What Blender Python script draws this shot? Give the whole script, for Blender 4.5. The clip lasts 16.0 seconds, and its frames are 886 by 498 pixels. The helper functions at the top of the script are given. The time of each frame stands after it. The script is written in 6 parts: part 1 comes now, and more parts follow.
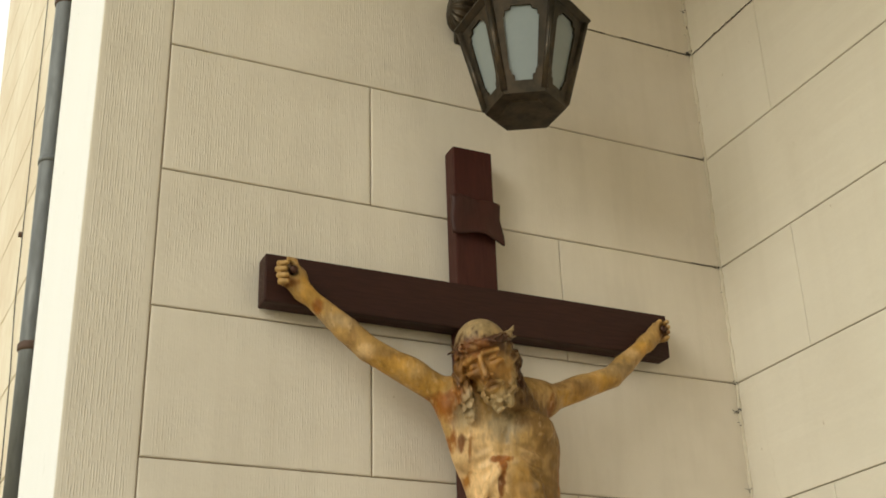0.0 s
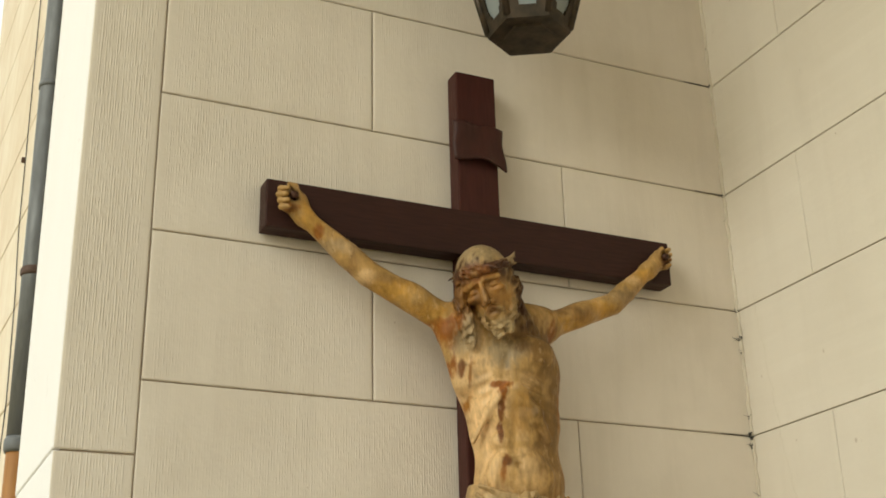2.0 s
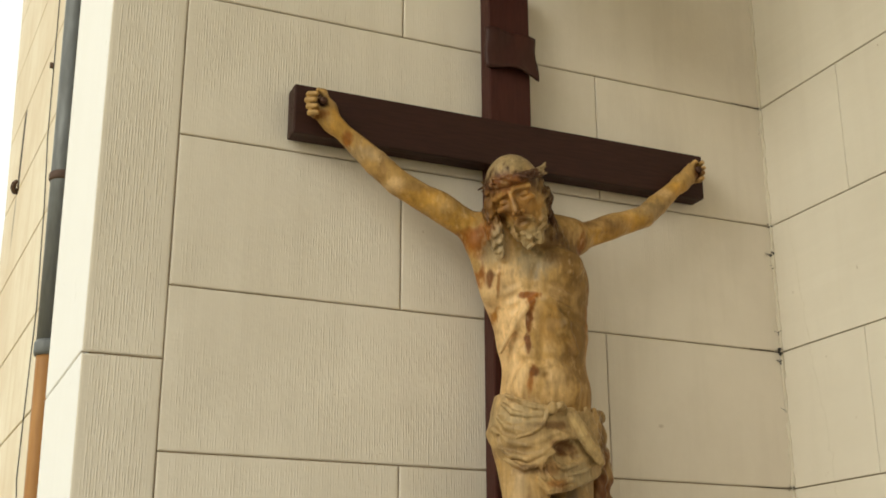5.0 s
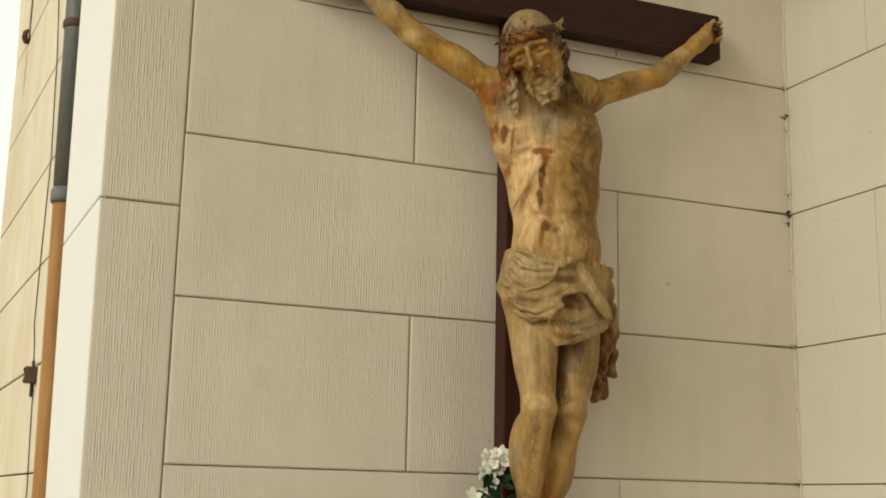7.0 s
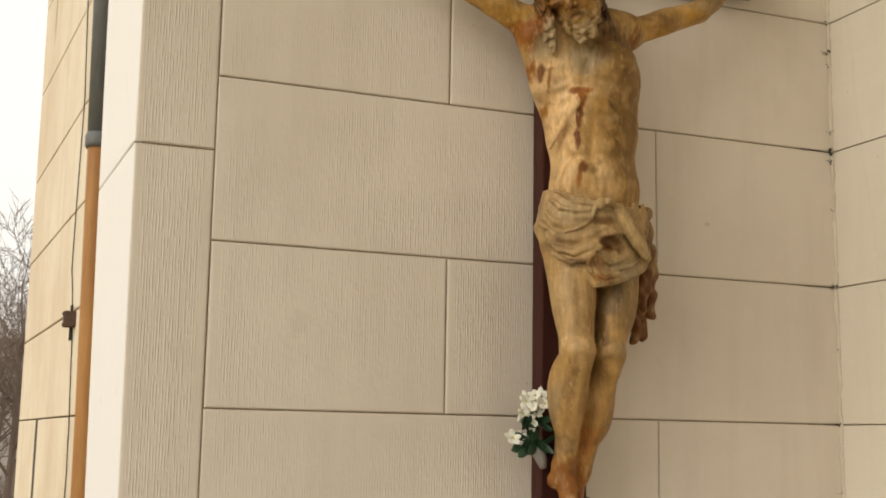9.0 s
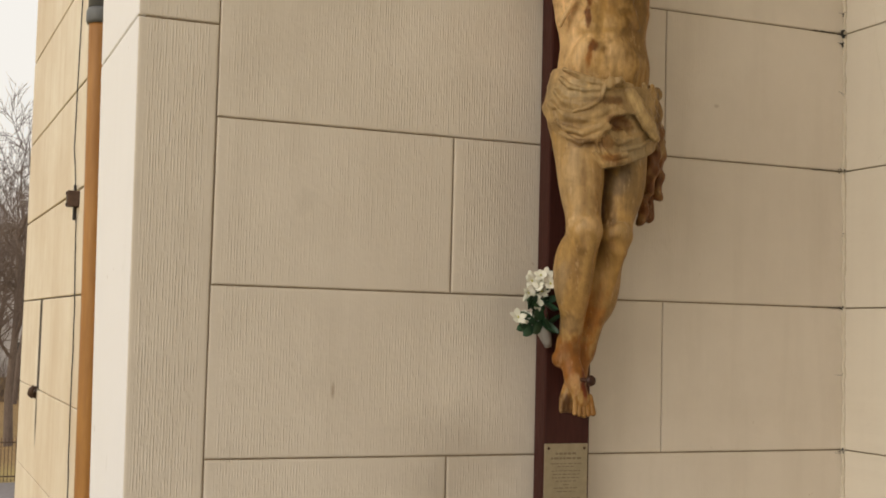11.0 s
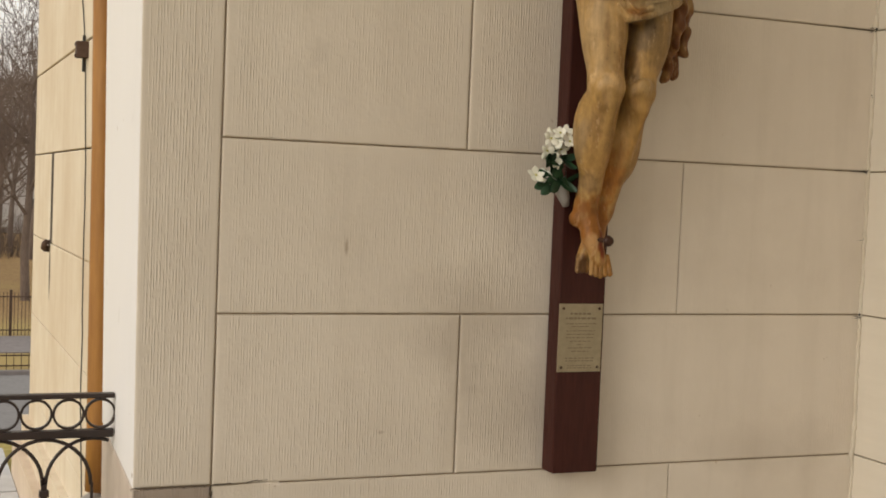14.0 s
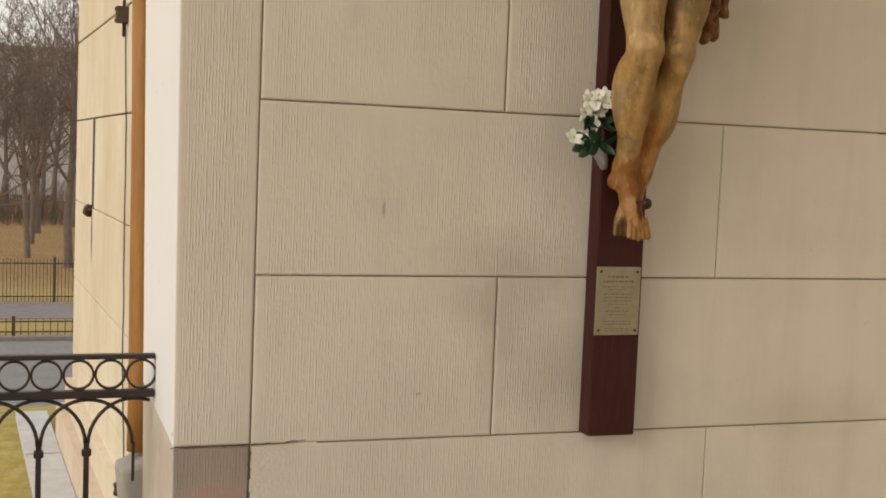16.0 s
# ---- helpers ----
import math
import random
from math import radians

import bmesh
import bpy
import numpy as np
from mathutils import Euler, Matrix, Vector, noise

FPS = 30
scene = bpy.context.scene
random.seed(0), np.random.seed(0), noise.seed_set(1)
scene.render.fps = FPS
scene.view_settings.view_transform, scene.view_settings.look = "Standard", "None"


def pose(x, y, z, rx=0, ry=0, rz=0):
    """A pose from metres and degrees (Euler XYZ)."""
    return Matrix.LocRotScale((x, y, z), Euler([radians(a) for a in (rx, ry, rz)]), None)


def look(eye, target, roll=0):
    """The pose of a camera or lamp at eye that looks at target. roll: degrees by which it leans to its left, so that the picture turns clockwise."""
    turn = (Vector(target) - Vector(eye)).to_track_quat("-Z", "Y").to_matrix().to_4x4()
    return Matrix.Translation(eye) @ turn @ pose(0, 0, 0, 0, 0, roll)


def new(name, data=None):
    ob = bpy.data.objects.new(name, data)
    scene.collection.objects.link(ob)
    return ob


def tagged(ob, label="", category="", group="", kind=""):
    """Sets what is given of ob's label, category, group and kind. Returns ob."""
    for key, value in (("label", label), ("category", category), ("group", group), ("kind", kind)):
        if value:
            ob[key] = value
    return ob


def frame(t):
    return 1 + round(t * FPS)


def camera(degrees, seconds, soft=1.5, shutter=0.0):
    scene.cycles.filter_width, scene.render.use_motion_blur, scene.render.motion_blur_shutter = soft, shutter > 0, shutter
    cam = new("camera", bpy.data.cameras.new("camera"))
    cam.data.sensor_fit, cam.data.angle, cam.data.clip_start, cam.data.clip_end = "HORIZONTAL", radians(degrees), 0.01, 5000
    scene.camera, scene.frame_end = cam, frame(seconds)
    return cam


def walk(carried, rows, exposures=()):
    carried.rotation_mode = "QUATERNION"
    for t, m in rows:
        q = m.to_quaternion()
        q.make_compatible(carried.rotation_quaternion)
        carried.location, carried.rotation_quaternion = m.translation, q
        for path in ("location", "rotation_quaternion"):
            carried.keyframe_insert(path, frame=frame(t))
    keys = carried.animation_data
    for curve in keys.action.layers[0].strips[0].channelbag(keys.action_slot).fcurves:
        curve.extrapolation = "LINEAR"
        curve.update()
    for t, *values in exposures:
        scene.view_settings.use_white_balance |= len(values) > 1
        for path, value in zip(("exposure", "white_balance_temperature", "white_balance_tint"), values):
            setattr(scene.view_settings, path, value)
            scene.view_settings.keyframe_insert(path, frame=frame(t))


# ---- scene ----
cam = camera(39.83, 16.0, 1.8)
PATH = [
    (0, (-0.675, -3.569, 2.011), (0.0985, -1.9354, 2.8661), -1.87),
    (0.5, (-0.659, -3.556, 2.019), (0.1194, -1.9059, 2.8377), -1.54),
    (1, (-0.666, -3.560, 2.003), (0.1217, -1.9076, 2.8077), -1.79),
    (1.5, (-0.662, -3.561, 1.996), (0.1146, -1.8949, 2.7840), -1.41),
    (2, (-0.653, -3.564, 2.002), (0.1270, -1.8824, 2.7530), -1.41),
    (2.5, (-0.649, -3.563, 1.991), (0.1236, -1.8674, 2.7182), -1.02),
    (3, (-0.660, -3.552, 2.005), (0.0891, -1.8380, 2.7129), -0.86),
    (3.5, (-0.661, -3.558, 2.011), (0.1008, -1.8473, 2.7132), -0.58),
    (4, (-0.657, -3.546, 2.004), (0.1052, -1.8211, 2.6710), -0.80),
    (4.2, (-0.650, -3.537, 2.006), (0.1064, -1.8055, 2.6629), -0.65),
    (6.3, (-0.633, -3.519, 1.962), (0.1500, -1.6989, 2.4871), 1.04),
    (6.5, (-0.649, -3.534, 1.958), (0.1281, -1.7022, 2.4502), 1.11),
    (7, (-0.663, -3.540, 1.954), (0.1239, -1.6940, 2.3733), 1.23),
    (7.5, (-0.642, -3.514, 1.951), (0.1105, -1.6546, 2.3745), 1.54),
    (8, (-0.660, -3.509, 1.956), (0.0869, -1.6426, 2.3570), 1.60),
    (8.5, (-0.653, -3.504, 1.952), (0.0885, -1.6305, 2.3298), 1.36),
    (9, (-0.665, -3.509, 1.966), (0.0805, -1.6265, 2.2853), 1.01),
    (9.2, (-0.675, -3.523, 1.956), (0.0709, -1.6367, 2.2516), 1.30),
    (11.3, (-0.681, -3.465, 1.935), (0.0595, -1.6105, 2.0471), 1.49),
    (11.5, (-0.674, -3.454, 1.933), (0.0663, -1.5991, 2.0315), 1.52),
    (12, (-0.685, -3.458, 1.924), (0.0564, -1.6017, 1.9810), 1.44),
    (12.5, (-0.668, -3.440, 1.924), (0.0686, -1.5806, 1.9349), 1.91),
    (13, (-0.662, -3.431, 1.917), (0.0773, -1.5724, 1.8955), 1.90),
    (13.5, (-0.654, -3.419, 1.917), (0.0730, -1.5565, 1.8715), 1.97),
    (14, (-0.662, -3.415, 1.919), (0.0660, -1.5539, 1.8268), 2.32),
    (14.5, (-0.670, -3.405, 1.921), (0.0586, -1.5460, 1.8092), 2.56),
    (15, (-0.681, -3.392, 1.912), (0.0349, -1.5282, 1.7912), 2.44),
    (15.5, (-0.670, -3.399, 1.908), (0.0204, -1.5274, 1.7656), 2.28),
    (16, (-0.657, -3.420, 1.901), (0.0116, -1.5405, 1.7552), 2.33),
]
EXPOSURES = [(0, 0.11, 6150, 0), (4, 0.15, 6150, 0), (6.5, -0.09, 6330, 0), (7.6, -0.05, 6320, -1), (8.5, -0.06, 6310, 0), (9, -0.05, 6400, 9), (11.5, -0.28, 6430, 10), (16, -0.23, 6420, 10)]
walk(cam, [(t, look(eye, target, roll)) for t, eye, target, roll in PATH], EXPOSURES)

# ---- daylight: overcast, open sky to the side of the porch ----
world = bpy.data.worlds.new("world")
scene.world = world
world.use_nodes = True
wn = world.node_tree
sky = wn.nodes.new("ShaderNodeTexSky")
sky.sky_type = 'NISHITA'
sky.sun_disc = False
sky.sun_elevation, sky.sun_rotation = radians(20), radians(245)
sky.air_density, sky.dust_density, sky.ozone_density = 1.6, 6.0, 1.0
haze = wn.nodes.new("ShaderNodeMix")
haze.data_type = 'RGBA'
haze.inputs[0].default_value = 0.85
haze.inputs[7].default_value = (9.7, 9.2, 8.5, 1)
wn.links.new(sky.outputs[0], haze.inputs[6])
wn.links.new(haze.outputs[2], wn.nodes["Background"].inputs[0])
wn.nodes["Background"].inputs[1].default_value = 0.13

sun = new("sun", bpy.data.lights.new("sun", 'SUN'))
sun.data.energy, sun.data.angle, sun.data.color = 1.1, radians(30), (1.0, 0.955, 0.875)
sun.matrix_world = look((-6.9, -3.15, 3.9), (0, 0, 1.2))
scene.view_settings.exposure = 0.0


# ---- material tools ----
def wire(nt, kind, out=0, **vals):
    """A node with its inputs set or linked; returns the output socket."""
    n = nt.nodes.new("ShaderNode" + kind)
    for key, v in vals.items():
        if key.startswith("p_"):
            exec_set(n, key[2:], v)
            continue
        s = n.inputs[int(key[1:])] if key[1:].isdigit() else n.inputs[key.replace("_", " ")]
        if isinstance(v, bpy.types.NodeSocket):
            nt.links.new(v, s)
        else:
            s.default_value = v
    return n.outputs[out]


def exec_set(n, key, v):
    if key == "op":
        n.operation = v
    elif key == "type":
        n.data_type = v
    elif key == "blend":
        n.blend_type = v
    elif key == "mode":
        n.feature = v
    elif key == "uv":
        n.uv_map = v
    elif key == "name":
        n.attribute_name = v


def mathn(nt, op, a, b=0.0, c=0.0):
    return wire(nt, "Math", p_op=op, i0=a, i1=b, i2=c)


def mixc(nt, fac, a, b, blend='MIX'):
    return wire(nt, "Mix", 2, p_type='RGBA', p_blend=blend, i0=fac, i6=a, i7=b)


def rgb(r, g, b):
    return (r, g, b, 1.0)


def place_of(nt, out=3, scale=(1, 1, 1), turn=(0, 0, 0)):
    co = wire(nt, "TexCoord", out)
    return wire(nt, "Mapping", Vector=co, Scale=scale, Rotation=turn)


def noisy(nt, vec, scale, detail=4.0, rough=0.55, warp=0.0):
    return wire(nt, "TexNoise", Vector=vec, Scale=scale, Detail=detail, Roughness=rough, Distortion=warp)


def ramp(nt, fac, lo, hi, a=0.0, b=1.0):
    return wire(nt, "MapRange", Value=fac, i1=lo, i2=hi, i3=a, i4=b)


def material(name):
    m = bpy.data.materials.new(name)
    m.use_nodes = True
    nt = m.node_tree
    return m, nt, nt.nodes["Principled BSDF"]


def finish(nt, bsdf, colour, rough=0.6, height=None, dist=0.002, strength=0.6, metal=0.0, spec=0.4):
    for key, v in (("Base Color", colour), ("Roughness", rough), ("Metallic", metal), ("Specular IOR Level", spec)):
        if isinstance(v, bpy.types.NodeSocket):
            nt.links.new(v, bsdf.inputs[key])
        else:
            bsdf.inputs[key].default_value = v
    if height is not None:
        nt.links.new(wire(nt, "Bump", Strength=strength, Distance=dist, Height=height), bsdf.inputs["Normal"])


def stucco(name, base, dirty, ribs=0.0, margin=False, grime=0.35, marks=()):
    """Painted lime render on block joints; ribs: depth of the vertical combing."""
    m, nt, b = material(name)
    p = place_of(nt)
    broad = noisy(nt, p, 1.1, 5.0, 0.6)
    fine = noisy(nt, p, 38.0, 4.0, 0.6)
    streak = noisy(nt, place_of(nt, scale=(7, 7, 0.7)), 1.3, 4.0, 0.6)
    spots = ramp(nt, noisy(nt, p, 5.5, 3.0, 0.5), 0.70, 0.78)
    tone = wire(nt, "ObjectInfo", 5)
    dots = ramp(nt, noisy(nt, p, 24.0, 2.0, 0.5), 0.76, 0.79, 0.0, 0.5)
    cloudy = noisy(nt, p, 3.2, 5.0, 0.65)
    col = mixc(nt, ramp(nt, broad, 0.38, 0.68, 0.0, grime), rgb(*base), rgb(*dirty))
    col = mixc(nt, ramp(nt, streak, 0.48, 0.75, 0.0, grime * 0.8), col, rgb(*dirty))
    col = mixc(nt, mathn(nt, 'MULTIPLY', spots, 0.12), col, rgb(0.22, 0.18, 0.13))
    col = mixc(nt, ramp(nt, tone, 0, 1, 0.0, 0.10), col, rgb(*dirty))
    col = mixc(nt, dots, col, rgb(0.30, 0.20, 0.11))
    col = mixc(nt, ramp(nt, cloudy, 0.48, 0.68, 0.0, grime * 0.5), col, rgb(*dirty))
    height = mathn(nt, 'MULTIPLY', fine, 0.35)
    if ribs:
        u = wire(nt, "SeparateXYZ", 0, i0=p)
        z = wire(nt, "SeparateXYZ", 2, i0=p)
        bend = mathn(nt, 'MULTIPLY', mathn(nt, 'SUBTRACT', noisy(nt, place_of(nt, scale=(45, 1, 2.5)), 1.0, 3.0), 0.5), 0.010)
        wave = mathn(nt, 'SINE', mathn(nt, 'MULTIPLY', mathn(nt, 'ADD', u, bend), 730.0))
        comb = noisy(nt, place_of(nt, scale=(100, 1, 17.0) if margin == "pier" else (100, 1, 24.0)), 1.0, 3.0, 0.6)
        crest = mathn(nt, 'POWER', mathn(nt, 'ADD', mathn(nt, 'MULTIPLY', wave, 0.5), 0.5), 2.0)
        ticks = mathn(nt, 'MULTIPLY', crest, ramp(nt, comb, 0.44, 0.60, 0.04, 1.25))
        if margin == "pier":
            both = mathn(nt, 'ADD', mathn(nt, 'MULTIPLY', ticks, 0.55), mathn(nt, 'MULTIPLY', comb, 0.45))
        else:
            both = mathn(nt, 'ADD', mathn(nt, 'MULTIPLY', ticks, 0.55), mathn(nt, 'MULTIPLY', comb, 0.15))
            patch = ramp(nt, noisy(nt, place_of(nt, scale=(1.6, 1, 2.2)), 1.0, 3.0), 0.36, 0.60, 0.18, 1.15)
            both = mathn(nt, 'MULTIPLY', both, patch)
            if margin:
                both = mathn(nt, 'MULTIPLY', both, ramp(nt, u, 0.85, 1.35, 1.0, 0.35))
        if margin:
            near = wire(nt, "UVMap", p_uv="near")
            far = wire(nt, "UVMap", p_uv="far")
            e = mathn(nt, 'MINIMUM', wire(nt, "SeparateXYZ", 0, i0=near), wire(nt, "SeparateXYZ", 0, i0=far))
            both = mathn(nt, 'MULTIPLY', both, ramp(nt, e, 0.018, 0.04))
        height = mathn(nt, 'ADD', height, mathn(nt, 'MULTIPLY', both, ribs))
        # low places between the ribs get up to a tenth of the darker tone
        groove = ramp(nt, both, 0.0, 0.6, 0.10, 0.0)
        col = mixc(nt, groove, col, rgb(*dirty))
    if margin:
        # old soot beside the foot of the cross
        for sx, sz, wx, wz, much in ((0.78, 1.52, 0.24, 0.20, 0.30), (0.90, 1.28, 0.22, 0.22, 0.22), (1.9, 1.1, 0.3, 0.1, 0.15)):
            off = wire(nt, "VectorMath", p_op='SUBTRACT', i0=p, i1=(sx, 0, sz))
            r = wire(nt, "VectorMath", 1, p_op='LENGTH', i0=wire(nt, "VectorMath", p_op='MULTIPLY', i0=off, i1=(1 / wx, 0, 1 / wz)))
            r = mathn(nt, 'ADD', r, mathn(nt, 'MULTIPLY', mathn(nt, 'SUBTRACT', noisy(nt, p, 6.0, 4.0, 0.6), 0.5), 1.4))
            col = mixc(nt, ramp(nt, r, 0.3, 1.1, much, 0.0), col, rgb(0.24, 0.19, 0.14))
    for at, size, much, tint in marks:
        off = wire(nt, "VectorMath", p_op='SUBTRACT', i0=p, i1=at)
        r = wire(nt, "VectorMath", 1, p_op='LENGTH', i0=wire(nt, "VectorMath", p_op='DIVIDE', i0=off, i1=size))
        r = mathn(nt, 'ADD', r, mathn(nt, 'MULTIPLY', mathn(nt, 'SUBTRACT', noisy(nt, p, 45.0, 4.0, 0.6), 0.5), 1.0))
        col = mixc(nt, ramp(nt, r, 0.4, 1.1, much, 0.0), col, rgb(*tint))
    finish(nt, b, col, ramp(nt, fine, 0.3, 0.7, 0.72, 0.9), height, 0.004, 0.8, spec=0.25)
    return m


def painted(name, base, dark, scale=20.0, rough=0.5, grain=(1, 1, 1), metal=0.0, bump=0.4, spec=0.4, mixin=0.6):
    m, nt, b = material(name)
    p = place_of(nt, scale=grain)
    a = noisy(nt, p, scale, 5.0, 0.6)
    c = noisy(nt, p, scale * 0.17, 3.0, 0.6)
    col = mixc(nt, ramp(nt, a, 0.35, 0.7, 0, mixin), rgb(*base), rgb(*dark))
    col = mixc(nt, ramp(nt, c, 0.45, 0.7, 0, mixin * 0.7), col, rgb(*dark))
    finish(nt, b, col, ramp(nt, a, 0.3, 0.7, rough - 0.08, rough + 0.12), a, 0.002, bump, metal, spec)
    return m


CREAM = (0.72, 0.65, 0.555)
CREAM_DIRT = (0.50, 0.435, 0.35)
mat_wall = stucco("ribbed_render", CREAM, CREAM_DIRT, 0.52, True, 0.35, [((0.372, 0, 1.75), (0.007, 1, 0.028), 0.6, (0.28, 0.20, 0.12)), ((0.50, 0, 1.20), (0.012, 1, 0.006), 0.5, (0.30, 0.22, 0.14)), ((1.7, 0, 2.72), (0.012, 1, 0.008), 0.4, (0.30, 0.22, 0.14))])
mat_pier = stucco("combed_pier_render", CREAM, CREAM_DIRT, 0.56, "pier")
mat_side = stucco("smooth_render", (0.715, 0.655, 0.555), (0.55, 0.485, 0.39), 0.08, False, 0.25)
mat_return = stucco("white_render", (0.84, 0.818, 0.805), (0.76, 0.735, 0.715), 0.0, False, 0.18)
mat_ochre = stucco("ochre_render", (0.80, 0.72, 0.585), (0.62, 0.49, 0.34), 0.16, False, 0.62, [((-0.23, 3.64, 1.40), (1, 0.045, 0.17), 1.0, (0.09, 0.065, 0.045)), ((-0.23, 4.05, 4.52), (1, 0.05, 0.22), 0.6, (0.16, 0.12, 0.08))])
mat_plinth = stucco("grey_plinth_render", (0.42, 0.35, 0.29), (0.20, 0.16, 0.13), 0.5, False, 0.6, [((-0.09, 0, 0.93), (0.14, 1, 0.03), 0.55, (0.44, 0.27, 0.21))])
mat_plinth_pale = stucco("pale_plinth_render", (0.68, 0.59, 0.50), (0.40, 0.32, 0.26), 0.2, False, 0.6)
mat_joint_dark = painted("dark_mortar_and_joint_shade", (0.085, 0.065, 0.045), (0.05, 0.04, 0.03), 30, 0.9)
mat_joint = painted("joint_mortar", (0.36, 0.285, 0.20), (0.20, 0.15, 0.10), 30, 0.9)
mat_beam = painted("oxblood_painted_wood", (0.056, 0.015, 0.011), (0.030, 0.009, 0.007), 14, 0.5, (9, 9, 0.8), spec=0.2)
mat_bar = painted("dark_brown_painted_wood", (0.040, 0.014, 0.010), (0.020, 0.009, 0.007), 14, 0.52, (0.8, 9, 9), spec=0.2)
mat_iron = painted("black_painted_iron", (0.022, 0.017, 0.016), (0.05, 0.028, 0.020), 30, 0.45)
mat_bronze = painted("weathered_bronze", (0.066, 0.045, 0.027), (0.020, 0.019, 0.014), 22, 0.42, metal=0.6, bump=0.7, mixin=0.85)
mat_floor = painted("porch_stone", (0.38, 0.35, 0.31), (0.24, 0.21, 0.18), 6, 0.8)


# ---- mesh tools ----
def link(name, bm, mat, parent=None, label="", smooth=False):
    me = bpy.data.meshes.new(name)
    bm.normal_update()
    bm.to_mesh(me)
    bm.free()
    if smooth:
        for f in me.polygons:
            f.use_smooth = True
    for m in (mat if isinstance(mat, (list, tuple)) else [mat]):
        me.materials.append(m)
    ob = new(name, me)
    ob.parent = parent
    if label:
        tagged(ob, label)
    return ob


def part(name, bm, mat, parent, label="", smooth=False):
    return link(name, bm, mat, parent, label, smooth)


def root(name, at, label, category, group="", kind=""):
    ob = new(name)
    ob.empty_display_size = 0.05
    ob.location = at
    return tagged(ob, label, category, group, kind)


def box(bm, lo, hi, bevel=0.0, m=None):
    lo, hi = Vector(lo), Vector(hi)
    r = bmesh.ops.create_cube(bm, size=1.0)
    vs = r["verts"]
    for v in vs:
        v.co = Vector(((lo[i] + hi[i]) / 2 + v.co[i] * (hi[i] - lo[i])) for i in range(3))
    if bevel:
        es = list({e for v in vs for e in v.link_edges})
        got = bmesh.ops.bevel(bm, geom=es, offset=bevel, segments=2, profile=0.6, affect='EDGES')
        vs = list({v for f in got["faces"] for v in f.verts} | {v for v in vs if v.is_valid})
    if m is not None:
        bmesh.ops.transform(bm, matrix=m, verts=vs)
    return vs


def tube(bm, pts, radii, sides=10, closed=False, caps=True):
    """A round rod along points."""
    pts = [Vector(p) for p in pts]
    n = len(pts)
    if not isinstance(radii, (list, tuple)):
        radii = [radii] * n
    rings = []
    ref = None
    for i, p in enumerate(pts):
        a = pts[(i - 1) % n] if closed or i else p
        b = pts[(i + 1) % n] if closed or i < n - 1 else p
        d = (b - a).normalized()
        if ref is None:
            ref = d.orthogonal().normalized()
        ref = (ref - d * ref.dot(d)).normalized()
        side = d.cross(ref)
        rings.append([bm.verts.new(p + (ref * math.cos(k * math.tau / sides) + side * math.sin(k * math.tau / sides)) * radii[i]) for k in range(sides)])
    for i in range(n if closed else n - 1):
        r0, r1 = rings[i], rings[(i + 1) % n]
        for k in range(sides):
            bm.faces.new((r0[k], r0[(k + 1) % sides], r1[(k + 1) % sides], r1[k]))
    if caps and not closed:
        bm.faces.new(list(reversed(rings[0])))
        bm.faces.new(rings[-1])
    return bm


def prism(bm, ring0, ring1):
    """Closes two rings of the same length into a solid."""
    a = [bm.verts.new(p) for p in ring0]
    b = [bm.verts.new(p) for p in ring1]
    n = len(a)
    for k in range(n):
        bm.faces.new((a[k], a[(k + 1) % n], b[(k + 1) % n], b[k]))
    bm.faces.new(list(reversed(a)))
    bm.faces.new(b)


def slab(name, lo, hi, mat, label, category="wall"):
    bm = bmesh.new()
    box(bm, lo, hi)
    return tagged(link(name, bm, mat), label, category, kind="structure")


def block(name, corners, face, parent, mat, gap=0.003, depth=0.022, lip=0.006, side_gap=1.0):
    """One rendered block: four corners (u, z) on a wall; face(u, z, d) gives the place d in front of the wall's core."""
    (u0, z0), (u1, z1), (u2, z2), (u3, z3) = corners
    c = [Vector(q) for q in corners]
    mid = sum(c, Vector((0, 0))) / 4
    def inner(g):
        out = []
        for q in c:
            out.append((q.x + math.copysign(g * side_gap, mid.x - q.x), q.y + math.copysign(g, mid.y - q.y)))
        return out
    bm = bmesh.new()
    rings = [[bm.verts.new(face(u, z, d)) for u, z in inner(g)] for g, d in ((gap, 0.0), (gap, depth - lip * 0.7), (gap + lip * 0.5, depth - lip * 0.15), (gap + lip * 1.6, depth))]
    for a, b in zip(rings, rings[1:]):
        for k in range(4):
            bm.faces.new((a[k], a[(k + 1) % 4], b[(k + 1) % 4], b[k]))
    bm.faces.new(rings[-1])
    near, far = bm.loops.layers.uv.new("near"), bm.loops.layers.uv.new("far")
    flat = {}
    for g, ring in zip((gap, gap, gap + lip * 0.5, gap + lip * 1.6), rings):
        for v, q in zip(ring, inner(g)):
            flat[v] = q
    lo_u, hi_u = min(u0, u3), max(u1, u2)
    lo_z, hi_z = min(z0, z1), max(z2, z3)
    for f in bm.faces:
        for lp in f.loops:
            u, z = flat[lp.vert]
            lp[near].uv = (u - lo_u, z - lo_z)
            lp[far].uv = (hi_u - u, hi_z - z)
    bmesh.ops.recalc_face_normals(bm, faces=bm.faces)
    return part(name, bm, mat, parent)


# ---- walls ----
LEVEL = [0.30, 0.575, 1.065, 1.553, 2.049, 2.534, 3.029, 3.516, 4.003, 4.496, 5.019, 5.51, 6.0]
FLOOR, EAVES = 0.30, 6.0
CORNER = 2.24
EDGE = -0.224
BACK = 0.93

